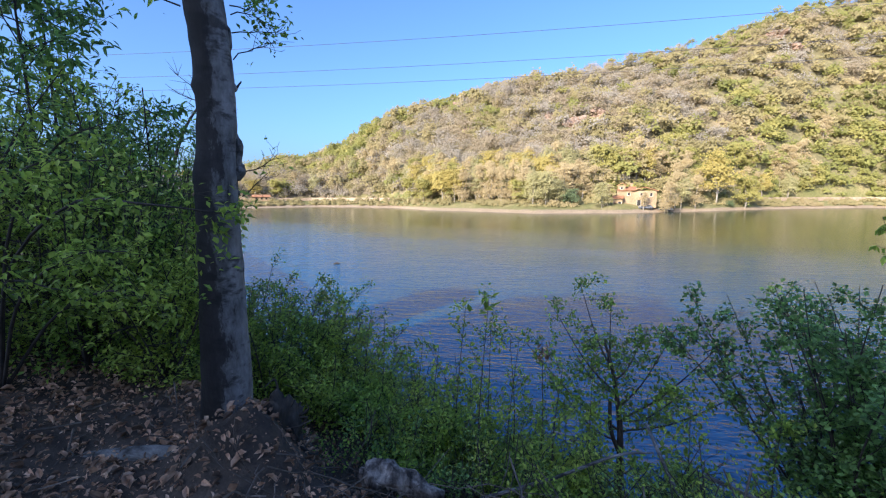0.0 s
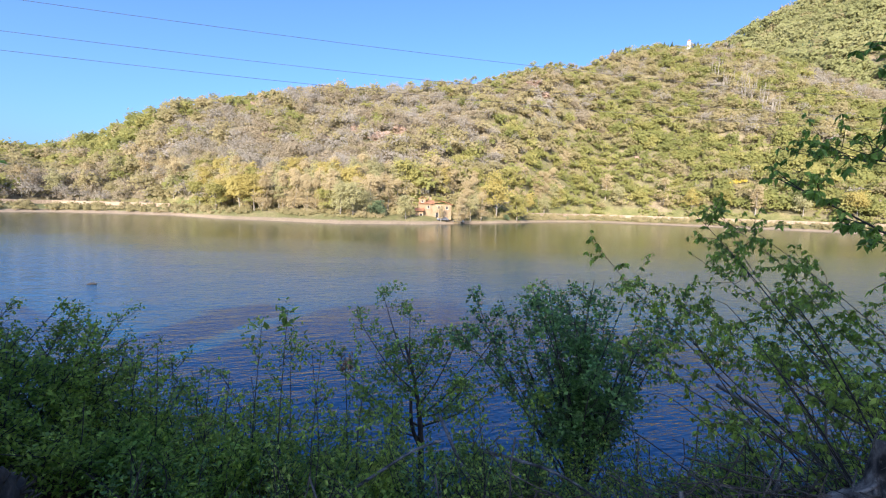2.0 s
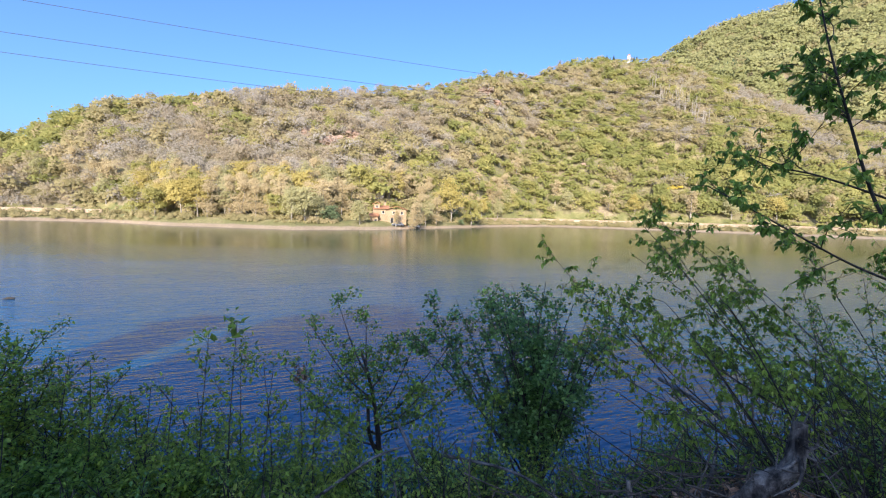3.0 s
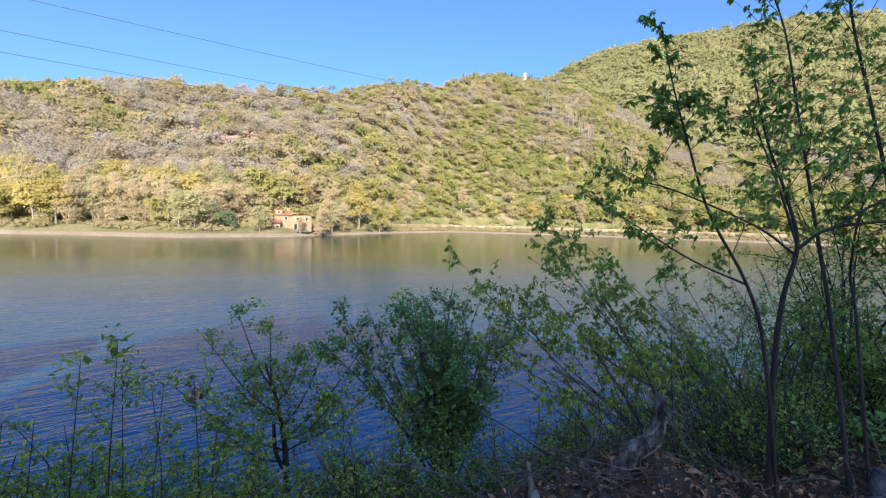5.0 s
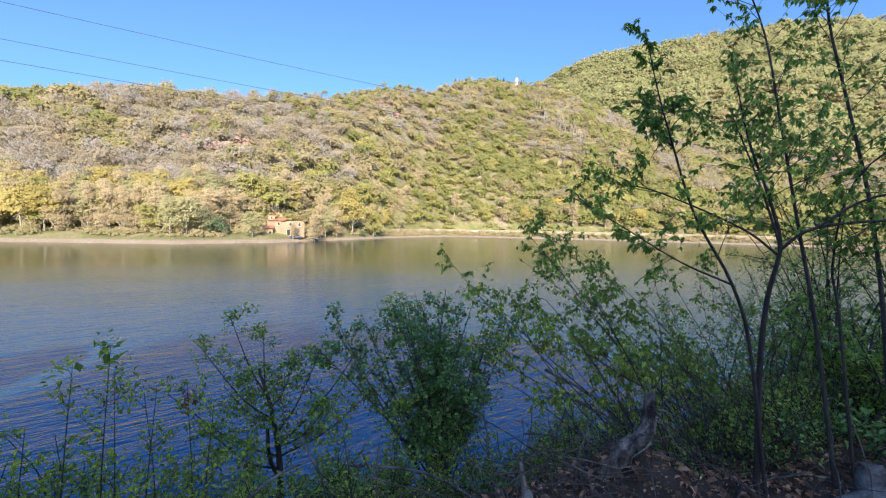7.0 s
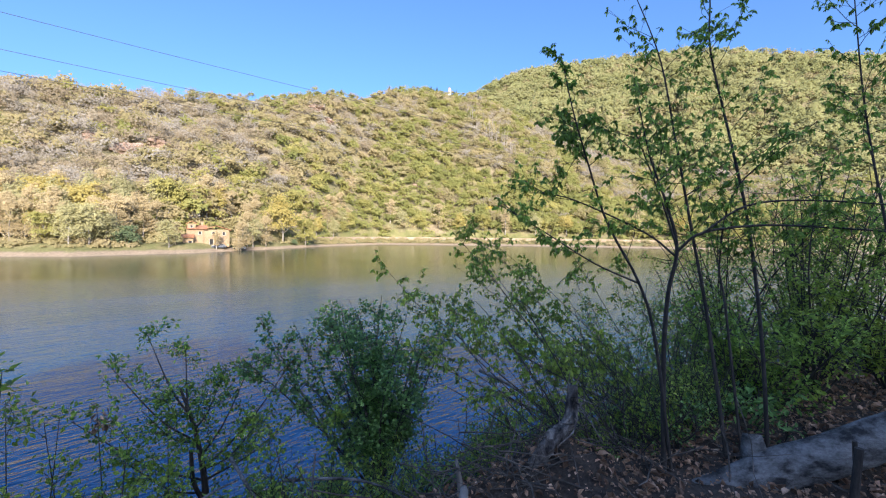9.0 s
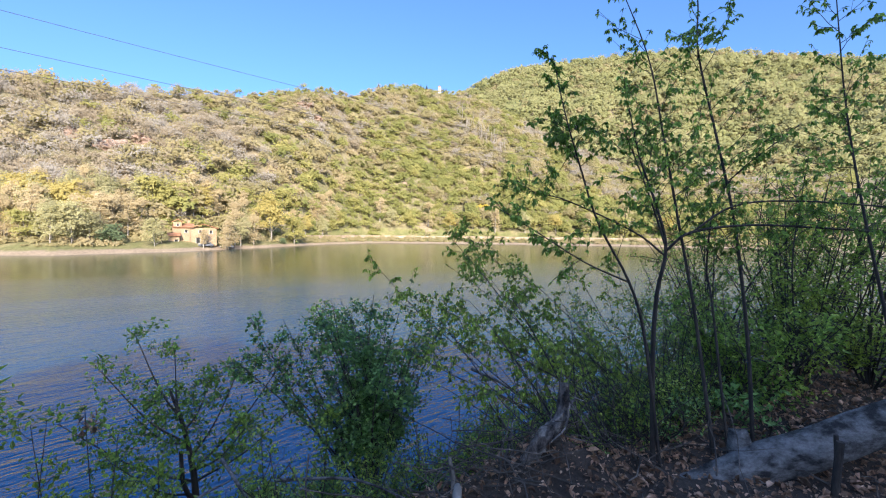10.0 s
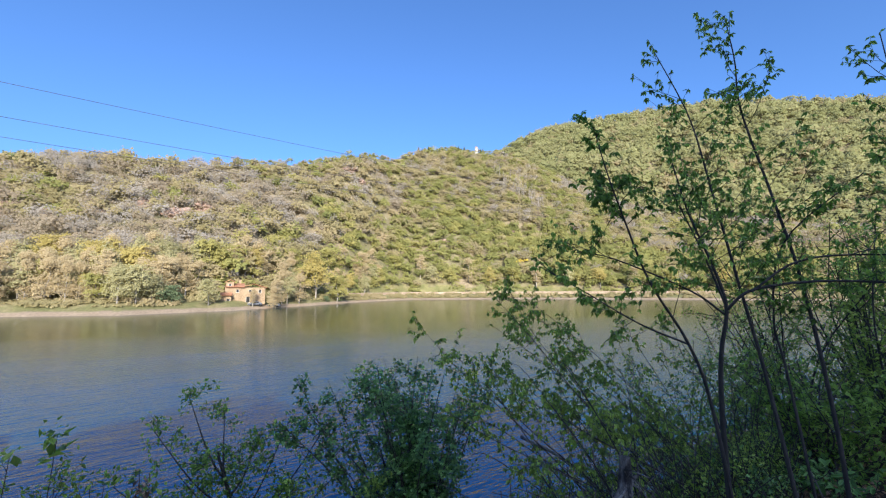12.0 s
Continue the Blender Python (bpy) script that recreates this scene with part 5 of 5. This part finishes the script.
def dead_clump(x, y, z):
    p = Plant((x, y, z), 90)
    p.at.append(np.array([x, y, z]) + p.rng.normal(0, 0.022, (26, 3)) * np.array([1, 1, 1.8]))
    p.way.append(unit(p.rng.normal(0, 1, (26, 3))))
    p.size.append(np.full(26, 0.05))
    v, f = leaf_blades(p.at[0], p.way[0], p.size[0], p.rng)
    tagged(new("dead_leaf_clump", mesh_from("dead_leaf_clump", v, f, [MAT["litter"]])), "brown withered leaves caught on a thin whip", "leaves", kind="stuff")


dead_clump(-0.73, 3.6, 4.62)


def bank_shrubs():
    rng = random.Random(8)
    # x, y, height, spread, density
    rows = [(-5.2, 5.6, 0.95, 0.9), (-4.3, 5.2, 0.95, 0.85), (-3.5, 4.9, 1.0, 0.8), (-2.8, 4.6, 0.95, 0.7), (-2.1, 4.4, 0.75, 0.65), (-1.5, 4.3, 0.7, 0.6), (-0.9, 4.2, 0.6, 0.55), (-3.9, 4.0, 0.75, 0.7), (-3.2, 3.7, 0.95, 0.7),
            (-2.5, 3.4, 0.8, 0.65), (-1.8, 3.3, 0.65, 0.6), (-1.2, 3.2, 0.55, 0.5), (-0.5, 3.3, 0.5, 0.45), (0.2, 3.4, 0.45, 0.45), (0.8, 3.5, 0.5, 0.45), (2.2, 3.1, 0.5, 0.4), (-6.3, 6.6, 0.9, 1.0), (-5.6, 7.5, 1.4, 1.0),
            (4.4, 2.9, 1.3, 0.7), (5.0, 2.9, 2.0, 0.9), (4.3, 3.8, 1.4, 0.8), (5.4, 3.8, 2.2, 1.0), (6.4, 3.4, 2.4, 1.0), (3.4, 4.3, 1.2, 0.7)]
    for i, (x, y, h, s) in enumerate(rows):
        mat = ("leaf_yellow", "leaf", "leaf_yellow", "leaf")[i % 4]
        label = {"leaf": "leafy green shrub on the lake bank", "leaf_yellow": "yellow-green young shrub on the lake bank", "leaf_dark": "dark green shrub on the lake bank"}[mat]
        shrub((x, y), 100 + i, h, s, 6 + int(4 * s), rng.uniform(0.033, 0.043), label, mat, shoots=8, twigs=3, per=8, from_u=0.25, r0=0.011)


bank_shrubs()


def waterside_mass():
    """The closed belt of young bushes below the bank edge; x, y and the height of the top."""
    rows = ((-3.8, 3.6, 4.95), (-3.4, 4.0, 4.8), (-3.0, 3.8, 4.62), (-2.6, 3.75, 4.35), (-2.3, 3.9, 4.5), (-2.0, 4.05, 4.5), (-1.65, 4.1, 4.32), (-1.15, 4.0, 4.05), (-0.6, 3.95, 3.9),
            (-1.7, 3.3, 4.2), (-2.2, 3.2, 4.3), (-1.2, 3.2, 4.05), (-0.7, 3.2, 3.92), (-0.2, 3.2, 3.85), (0.45, 3.3, 3.8), (-2.7, 3.1, 4.4), (-1.45, 2.9, 4.15))
    for i, (x, y, z) in enumerate(rows):
        shrub((x, y), 620 + i, z - g(x, y) + 0.1, 0.5, 8, 0.038, "young yellow-green bush with toothed leaves below the bank edge", ("leaf_yellow", "leaf", "leaf_yellow")[i % 3], shoots=8, twigs=3, per=6, from_u=0.2, r0=0.008, width=0.55, group="waterside bushes", reach=0.3)


waterside_mass()


def low_undergrowth():
    rng = random.Random(17)
    for i in range(64):
        x = rng.uniform(-1.9, 2.4) if i < 34 else rng.uniform(1.6, 4.6)
        y = float(bank_edge(x)) + (rng.uniform(0.35, 1.5) if i < 34 else rng.uniform(-0.1, 1.2))
        mat = ("leaf", "leaf_yellow", "leaf_dark")[i % 3]
        shrub((x, y), 400 + i, rng.uniform(0.35, 0.75), rng.uniform(0.2, 0.38), 5, rng.uniform(0.022, 0.034), "low sparse green undergrowth on the bank edge", mat, shoots=5, twigs=2, per=5, group="low undergrowth", r0=0.007, from_u=0.15)


low_undergrowth()


def log_undergrowth():
    rng = random.Random(23)
    for i in range(8):
        x = rng.uniform(3.2, 4.6)
        y = float(bank_edge(x)) + rng.uniform(-0.35, 0.6) - 0.08 * (x - 2)
        shrub((x, y), 500 + i, rng.uniform(0.3, 0.55), rng.uniform(0.2, 0.32), 4, rng.uniform(0.045, 0.06), "low bright green undergrowth behind the fallen log", ("leaf_dark", "leaf")[i % 2], shoots=4, twigs=2, per=4, group="undergrowth behind the log", r0=0.006, from_u=0.2, width=0.42)


log_undergrowth()


def twig_thicket():
    """Thin dark leafless shoots that stand and lean behind the log and round the stump."""
    rng = np.random.default_rng(29)
    vs, fs, n = [], [], 0
    for k in range(150):
        x = rng.uniform(1.9, 4.4)
        y = float(bank_edge(x)) + rng.uniform(-0.25, 0.7)
        foot = np.array([x, y, g(x, y) - 0.03])
        tip = foot + np.array([rng.normal(-0.25, 0.4), rng.normal(0.1, 0.25), rng.uniform(0.25, 1.1)])
        pts = hermite([foot, foot * 0.5 + tip * 0.5 + rng.normal(0, 0.06, 3), tip, tip + (tip - foot) * 0.15 + np.array([0, 0, -0.08])], 10)
        v, f = tube(pts, np.linspace(1, 0.3, 10) * rng.uniform(0.0025, 0.0055), 4)
        vs.append(v)
        fs.append(f + n)
        n += len(v)
    tagged(new("bare_shoots", mesh_from("bare_shoots", np.concatenate(vs), np.concatenate(fs), [MAT["bark_dark"]], smooth=True)), "thin dark leafless shoots behind the fallen log", "twigs", kind="stuff")


twig_thicket()


def brushwood():
    """Dead grey boughs and twigs lying along the bank edge."""
    rng = np.random.default_rng(19)
    vs, fs, c = [], [], 0
    for k in range(210):
        x = rng.uniform(-1.9, 2.9)
        y = float(bank_edge(x)) + rng.normal(0.25, 0.35)
        if k < 70:
            x, y = rng.normal(1.5, 0.45), rng.normal(1.95, 0.16)
        ln = rng.uniform(0.3, 1.0)
        w = unit(rng.normal(0, 1, 3) * np.array([1, 0.8, 0.45]))
        n = 7
        pts = np.array([x, y, g(x, y) + 0.06 + 0.12 * rng.random()]) + np.linspace(-0.5, 0.5, n)[:, None] * w * ln + np.cumsum(rng.normal(0, 0.018, (n, 3)), 0)
        pts[:, 2] = np.maximum(pts[:, 2], land(pts[:, 0], pts[:, 1]) - 0.02)
        v, f = tube(pts, np.linspace(1, 0.35, n) * rng.uniform(0.002, 0.006), 4)
        vs.append(v)
        fs.append(f + c)
        c += len(v)
    tagged(new("brushwood", mesh_from("brushwood", np.concatenate(vs), np.concatenate(fs), [MAT["twig"]], smooth=True)), "tangle of dead grey twigs along the bank edge", "brushwood", kind="stuff")
    for i, pts in enumerate((((-0.9, 2.45, 4.05), (-0.5, 2.6, 4.2), (-0.15, 2.7, 4.38), (0.05, 2.75, 4.42)), ((0.05, 3.4, 4.25), (0.25, 3.0, 4.0), (0.5, 2.6, 3.98), (0.8, 2.3, 4.1)),
                             ((0.35, 3.0, 4.2), (0.8, 2.7, 4.22), (1.15, 2.4, 4.1)), ((1.95, 2.9, 4.75), (2.1, 2.6, 4.66), (2.35, 2.4, 4.4), (2.45, 2.35, 4.2)), ((1.45, 1.95, 4.35), (1.6, 2.0, 4.55), (1.68, 2.05, 4.72)))):
        log_tube("dead_branch", pts, [0.013, 0.01, 0.005], "bare grey dead branch lying on the bank", "log", 7, 18, 0.2)


brushwood()


def left_thicket():
    rng = random.Random(4)
    rows = [(-5.2, 1.5, 1.9, 0.9), (-6.2, 1.7, 2.6, 1.1), (-7.3, 1.6, 3.0, 1.2), (-3.6, 2.4, 1.4, 0.6), (-4.3, 2.5, 2.3, 1.0), (-4.9, 3.6, 2.1, 0.9), (-4.0, 2.6, 1.5, 0.7), (-4.7, 2.7, 2.5, 0.9), (-5.4, 3.2, 2.9, 1.0), (-6.0, 3.7, 3.0, 1.1), (-5.0, 2.2, 2.2, 1.0), (-3.4, 3.1, 0.9, 0.6), (-4.9, 3.1, 2.5, 1.1), (-4.1, 3.3, 1.2, 0.7), (-5.6, 2.6, 2.6, 1.1), (-5.5, 3.9, 2.8, 1.2), (-6.4, 3.2, 3.1, 1.3), (-7.2, 4.4, 3.4, 1.4), (-7.2, 5.2, 2.9, 1.2), (-8.0, 3.4, 3.4, 1.4), (-5.1, 4.3, 1.4, 0.8), (-4.5, 2.95, 2.2, 0.8), (-5.1, 3.4, 2.5, 0.9), (-5.8, 2.9, 2.9, 1.0), (-4.4, 2.2, 2.0, 0.8), (-5.6, 2.0, 2.6, 1.0)]
    for i, (x, y, h, s) in enumerate(rows):
        mat = ("leaf_yellow", "leaf_yellow", "leaf", "leaf_yellow", "leaf")[i % 5]
        shrub((x, y), 200 + i, h * (1.22 if x < -3.7 else 1.0), s, 10 + int(3 * s), rng.uniform(0.034, 0.046), "dense leafy thicket bush beside the path", mat, shoots=10, twigs=3, per=9, group="thicket bushes", from_u=0.1)
    # tall sapling with long hanging leaves
    for i, (x, y, h) in enumerate(((-4.9, 2.15, 3.6), (-5.5, 2.6, 3.9), (-5.2, 3.3, 3.4))):
        p = Plant((x, y, g(x, y) - 0.05), 230 + i)
        path = p.stem(hermite([p.base, p.base + np.array([0.05, 0.05, h * 0.5]), p.base + np.array([0.1, 0.0, h])], 14), 0.026, 0.006, 6)
        p.branch_out(path, 26, 1.2, 0.006, 4, 11, 0.08, 0.4, 0.5, 0.1)
        p.finish("sapling", "tall sapling with long drooping dark leaves against the sky", "sapling", MAT["bark_dark"], MAT["leaf_dark"], "tall saplings by the path", 0.36, 0.9)
    # arching boughs that reach out of the thicket past the beech
    p = Plant((-4.6, 1.7, g(-4.6, 1.7) - 0.05), 245)
    for pts in (((-3.9, 1.55, 5.35), (-3.0, 1.5, 5.85), (-2.42, 1.6, 5.86), (-2.14, 1.85, 5.8)), ((-3.9, 1.6, 5.2), (-3.2, 1.6, 5.55), (-2.7, 1.62, 5.6)), ((-4.1, 1.5, 5.5), (-3.4, 1.5, 6.05), (-2.8, 1.6, 6.1)),
                ((-4.1, 1.4, 5.0), (-3.5, 1.4, 5.4), (-3.0, 1.42, 5.4)), ((-4.2, 1.7, 5.6), (-3.6, 1.75, 6.2), (-3.1, 1.8, 6.35)), ((-4.0, 1.8, 5.0), (-3.2, 1.75, 5.3), (-2.65, 1.78, 5.3)), ((-4.4, 1.6, 5.6), (-3.9, 1.7, 6.3), (-3.5, 1.8, 6.7))):
        path = p.stem(hermite([p.base, *pts], 14), 0.014, 0.003, 5)
        p.branch_out(path, 13, 0.5, 0.0025, 3, 6, 0.046, 0.35, 0.7, 0.0)
    p.finish("shrub", "arching thicket shrub with pale green leaf sprays reaching past the beech", "shrub", MAT["bark_dark"], MAT["leaf_yellow"], "thicket bushes", 0.5)
    # leafless old tree further along the bank
    x, y = -7.4, 4.9
    p = Plant((x, y, g(x, y)), 240)
    path = p.stem(hermite([p.base, p.base + np.array([0.1, 0, 1.8]), p.base + np.array([0.35, 0.2, 3.2]), p.base + np.array([0.9, 0.5, 4.1])], 14), 0.05, 0.012, 7)
    p.branch_out(path, 18, 1.2, 0.01, 6, 0, 0.05, 0.45, 0.5, 0.4)
    p.at = []
    p.finish("bare_tree", "leafless old tree with crooked grey limbs", "tree", MAT["twig"], MAT["leaf"])


left_thicket()


def sapling_clump():
    """The multi-stemmed saplings beside the log; broad hanging leaves."""
    def one(seed, lines, label, leaf=0.04, mat="leaf", length=0.6, hang=4, twigs=4, twig=0.0028):
        p = Plant((lines[0][0][0][0], lines[0][0][0][1], g(lines[0][0][0][0], lines[0][0][0][1])), seed)
        for pts, r0, r1, k, from_u in lines:
            path = p.stem(hermite(pts, 8 * len(pts) // 2), r0 * 0.75, r1 * 0.75, 7)
            p.branch_out(path, int(k * 1.25), length, twig, twigs, 0, leaf, from_u, 0.7, 0.15, 0.02, hang)
            p.clusters(path[len(path) // 2:], 4, leaf)
        p.finish("sapling", label, "sapling", MAT["bark_dark"], MAT[mat], "saplings beside the log", 0.42, 0.7)
    one(51, [([(2.48, 1.55, 4.3), (2.47, 1.57, 5.09), (2.48, 1.56, 5.54), (2.5, 1.52, 5.85), (2.46, 1.58, 6.15), (2.4, 1.66, 6.45), (2.32, 1.7, 6.8)], 0.025, 0.004, 12, 0.5),
             ([(2.5, 1.52, 5.83), (2.58, 1.41, 5.95), (2.87, 1.22, 6.0), (3.17, 0.98, 5.99), (3.5, 0.6, 5.95)], 0.013, 0.007, 6, 0.3),
             ([(2.57, 1.41, 5.94), (2.76, 1.24, 6.12), (3.06, 1.0, 6.15), (3.4, 0.6, 6.1)], 0.01, 0.006, 4, 0.3),
             ([(2.5, 1.52, 5.85), (2.42, 1.6, 6.2), (2.3, 1.7, 6.6)], 0.011, 0.004, 6, 0.3),
             ([(2.5, 1.53, 5.8), (2.35, 1.65, 5.95), (2.0, 1.9, 6.15), (1.8, 2.0, 6.2)], 0.01, 0.004, 7, 0.3)], "dark forked sapling with arching boughs and hanging leaves")
    one(52, [([(2.53, 1.52, 4.3), (2.36, 1.56, 5.25), (2.22, 1.59, 5.63), (2.03, 1.69, 6.01), (1.87, 1.72, 6.39), (1.74, 1.72, 6.67), (1.69, 1.77, 6.99)], 0.016, 0.003, 16, 0.4),
             ([(2.22, 1.59, 5.63), (2.0, 1.75, 5.75), (1.7, 1.9, 5.95), (1.45, 2.0, 6.1)], 0.009, 0.003, 7, 0.3)], "slender leaning sapling with hanging leaf clusters", length=0.32)
    one(53, [([(3.01, 1.42, 4.35), (2.95, 1.55, 5.35), (2.89, 1.65, 5.99), (2.83, 1.76, 6.69), (2.77, 1.85, 7.24), (2.62, 2.0, 7.8)], 0.019, 0.004, 22, 0.35)], "tall slim sapling with fresh drooping leaves")
    one(54, [([(3.22, 1.43, 4.4), (3.17, 1.54, 5.41), (3.15, 1.58, 5.75), (3.19, 1.5, 6.28), (3.44, 1.14, 6.71)], 0.014, 0.004, 12, 0.4)], "slim crooked sapling with drooping leaves", length=0.4)
    one(55, [([(3.31, 1.3, 4.4), (3.26, 1.34, 5.19), (3.22, 1.43, 6.0), (3.17, 1.54, 6.61), (3.11, 1.67, 7.29), (3.1, 1.68, 7.67), (3.08, 1.72, 8.05)], 0.02, 0.004, 22, 0.4)], "tallest slim sapling with sparse drooping leaves")
    one(56, [([(3.9, 0.6, 4.4), (3.75, 0.75, 5.42), (3.72, 0.88, 6.15), (3.69, 0.98, 6.84), (3.67, 1.06, 7.7)], 0.018, 0.004, 22, 0.4)], "dark sapling with drooping leaves by the log")
    # a fan of thin stems that lean out over the water from the bank edge
    rng = random.Random(6)
    for i in range(11):
        bx, by = rng.uniform(2.35, 3.6), rng.uniform(1.7, 2.3)
        bz = g(bx, by) - 0.05
        lines = []
        for q in range(2):
            tx, ty, tz = bx - rng.uniform(0.0, 1.55), by + rng.uniform(0.5, 1.5), rng.uniform(4.8, 6.0)
            bend = lambda u, w: (bx + (tx - bx) * u + rng.uniform(-w, w), by + (ty - by) * u + rng.uniform(-w, w), bz + (tz - bz) * (u ** 0.85) + rng.uniform(-w, w) * 0.5)
            lines.append(([(bx, by, bz), bend(0.25, 0.04), bend(0.5, 0.05), bend(0.75, 0.06), (tx, ty, tz)], rng.uniform(0.005, 0.009), 0.002, 13, 0.22))
        one(57 + i * 7, lines, "light green sapling leaning out over the water", leaf=0.041, mat="leaf_yellow", length=0.38, hang=3, twigs=3, twig=0.002)
    # thick undergrowth behind and beside the log
    rng = random.Random(2)
    for i, (x, y, h, s) in enumerate(((4.3, 1.8, 1.7, 0.8), (5.0, 1.6, 2.2, 0.9), (4.9, 2.3, 2.2, 1.0), (5.9, 2.0, 2.5, 1.1), (5.6, 1.2, 2.2, 0.9), (6.6, 1.6, 2.7, 1.2), (7.4, 2.4, 2.8, 1.3))):
        shrub((x, y), 300 + i, h * (1.1 if x > 4.5 else 0.75), s, 12, rng.uniform(0.034, 0.046), "leafy undergrowth bush behind the fallen log", ("leaf", "leaf_yellow", "leaf")[i % 3], shoots=9, twigs=3, per=8, group="undergrowth by the log", from_u=0.15)


sapling_clump()


def boat_shed():
    x, y = -13.2, 9.3
    z = g(x, y)
    top = tagged(new("shed"), "dark weathered grey lakeside shed half hidden by trees", "shed")
    top.matrix_world = pose(x, y, z, 0, 0, 38)
    h = 6.0 - z
    bm = bmesh.new()
    box(bm, 0, 0, h / 2 - 0.5, 1.9, 2.4, h + 1)
    part("wall", bm_mesh("wall", bm, MAT["shed"]), top)
    part("roof", bm_mesh("roof", gable_roof(0, 0, h - 0.05, 2.9, 3.2, 0.5, 0.12), MAT["shed"]), top)


boat_shed()
log_tube("driftwood", [(-22.75, 29.1, -0.02), (-22.5, 29.2, 0.06), (-22.2, 29.25, 0.02)], [0.05, 0.09, 0.04], "dark piece of driftwood floating on the lake", "bark_dark", 10, 12, 0.3)

# ---------------------------------------------------------------- leaf litter and dead twigs


def litter():
    rng = np.random.default_rng(12)
    n = 125000
    az = rng.uniform(-180, 180, n)
    r = np.sqrt(rng.uniform(0.0, 6.4 ** 2, n))
    x, y = r * np.sin(np.radians(az)), r * np.cos(np.radians(az))
    keep = (y - bank_edge(x) < 0.4 + 0.35 * np.abs(rng.normal(0, 1, n))) & (y > -3.4)
    x, y, r = x[keep], y[keep], r[keep]
    p = np.stack([x, y, land(x, y) + rng.uniform(0.0, 0.035, len(x))], 1)
    way = rng.normal(0, 1, (len(x), 3)) * np.array([1, 1, 0.6])
    v, f = leaf_blades(p, unit(way), 0.012 + 0.062 * rng.random(len(x)) ** 2.4, rng, 0.5, 0.0, 0.95)
    tagged(new("leaf_litter", mesh_from("leaf_litter", v, f, [MAT["litter"]])), "brown dry fallen leaves covering the bank", "leaves", kind="stuff")
    vs, fs, c = [], [], 0
    for k in range(420):
        a, r = rng.uniform(-80, 80), rng.uniform(1.6, 4.0)
        x, y = r * math.sin(radians(a)), r * math.cos(radians(a))
        if y - bank_edge(x) > 1.3 or y < 0.3:
            continue
        w = unit(rng.normal(0, 1, 3) * np.array([1, 1, 0.25]))
        ln = rng.uniform(0.1, 0.5)
        pts = np.array([(x, y, g(x, y) + 0.02)] * 5) + np.linspace(-0.5, 0.5, 5)[:, None] * w * ln + rng.normal(0, 0.012, (5, 3)) + np.array([0, 0, 0.03 * rng.random()])
        v, f = tube(pts, np.linspace(1, 0.5, 5) * rng.uniform(0.003, 0.008), 4)
        vs.append(v)
        fs.append(f + c)
        c += len(v)
    tagged(new("dead_twigs", mesh_from("dead_twigs", np.concatenate(vs), np.concatenate(fs), [MAT["twig"]])), "grey dead twigs scattered over leaf litter", "twigs", kind="stuff")


litter()
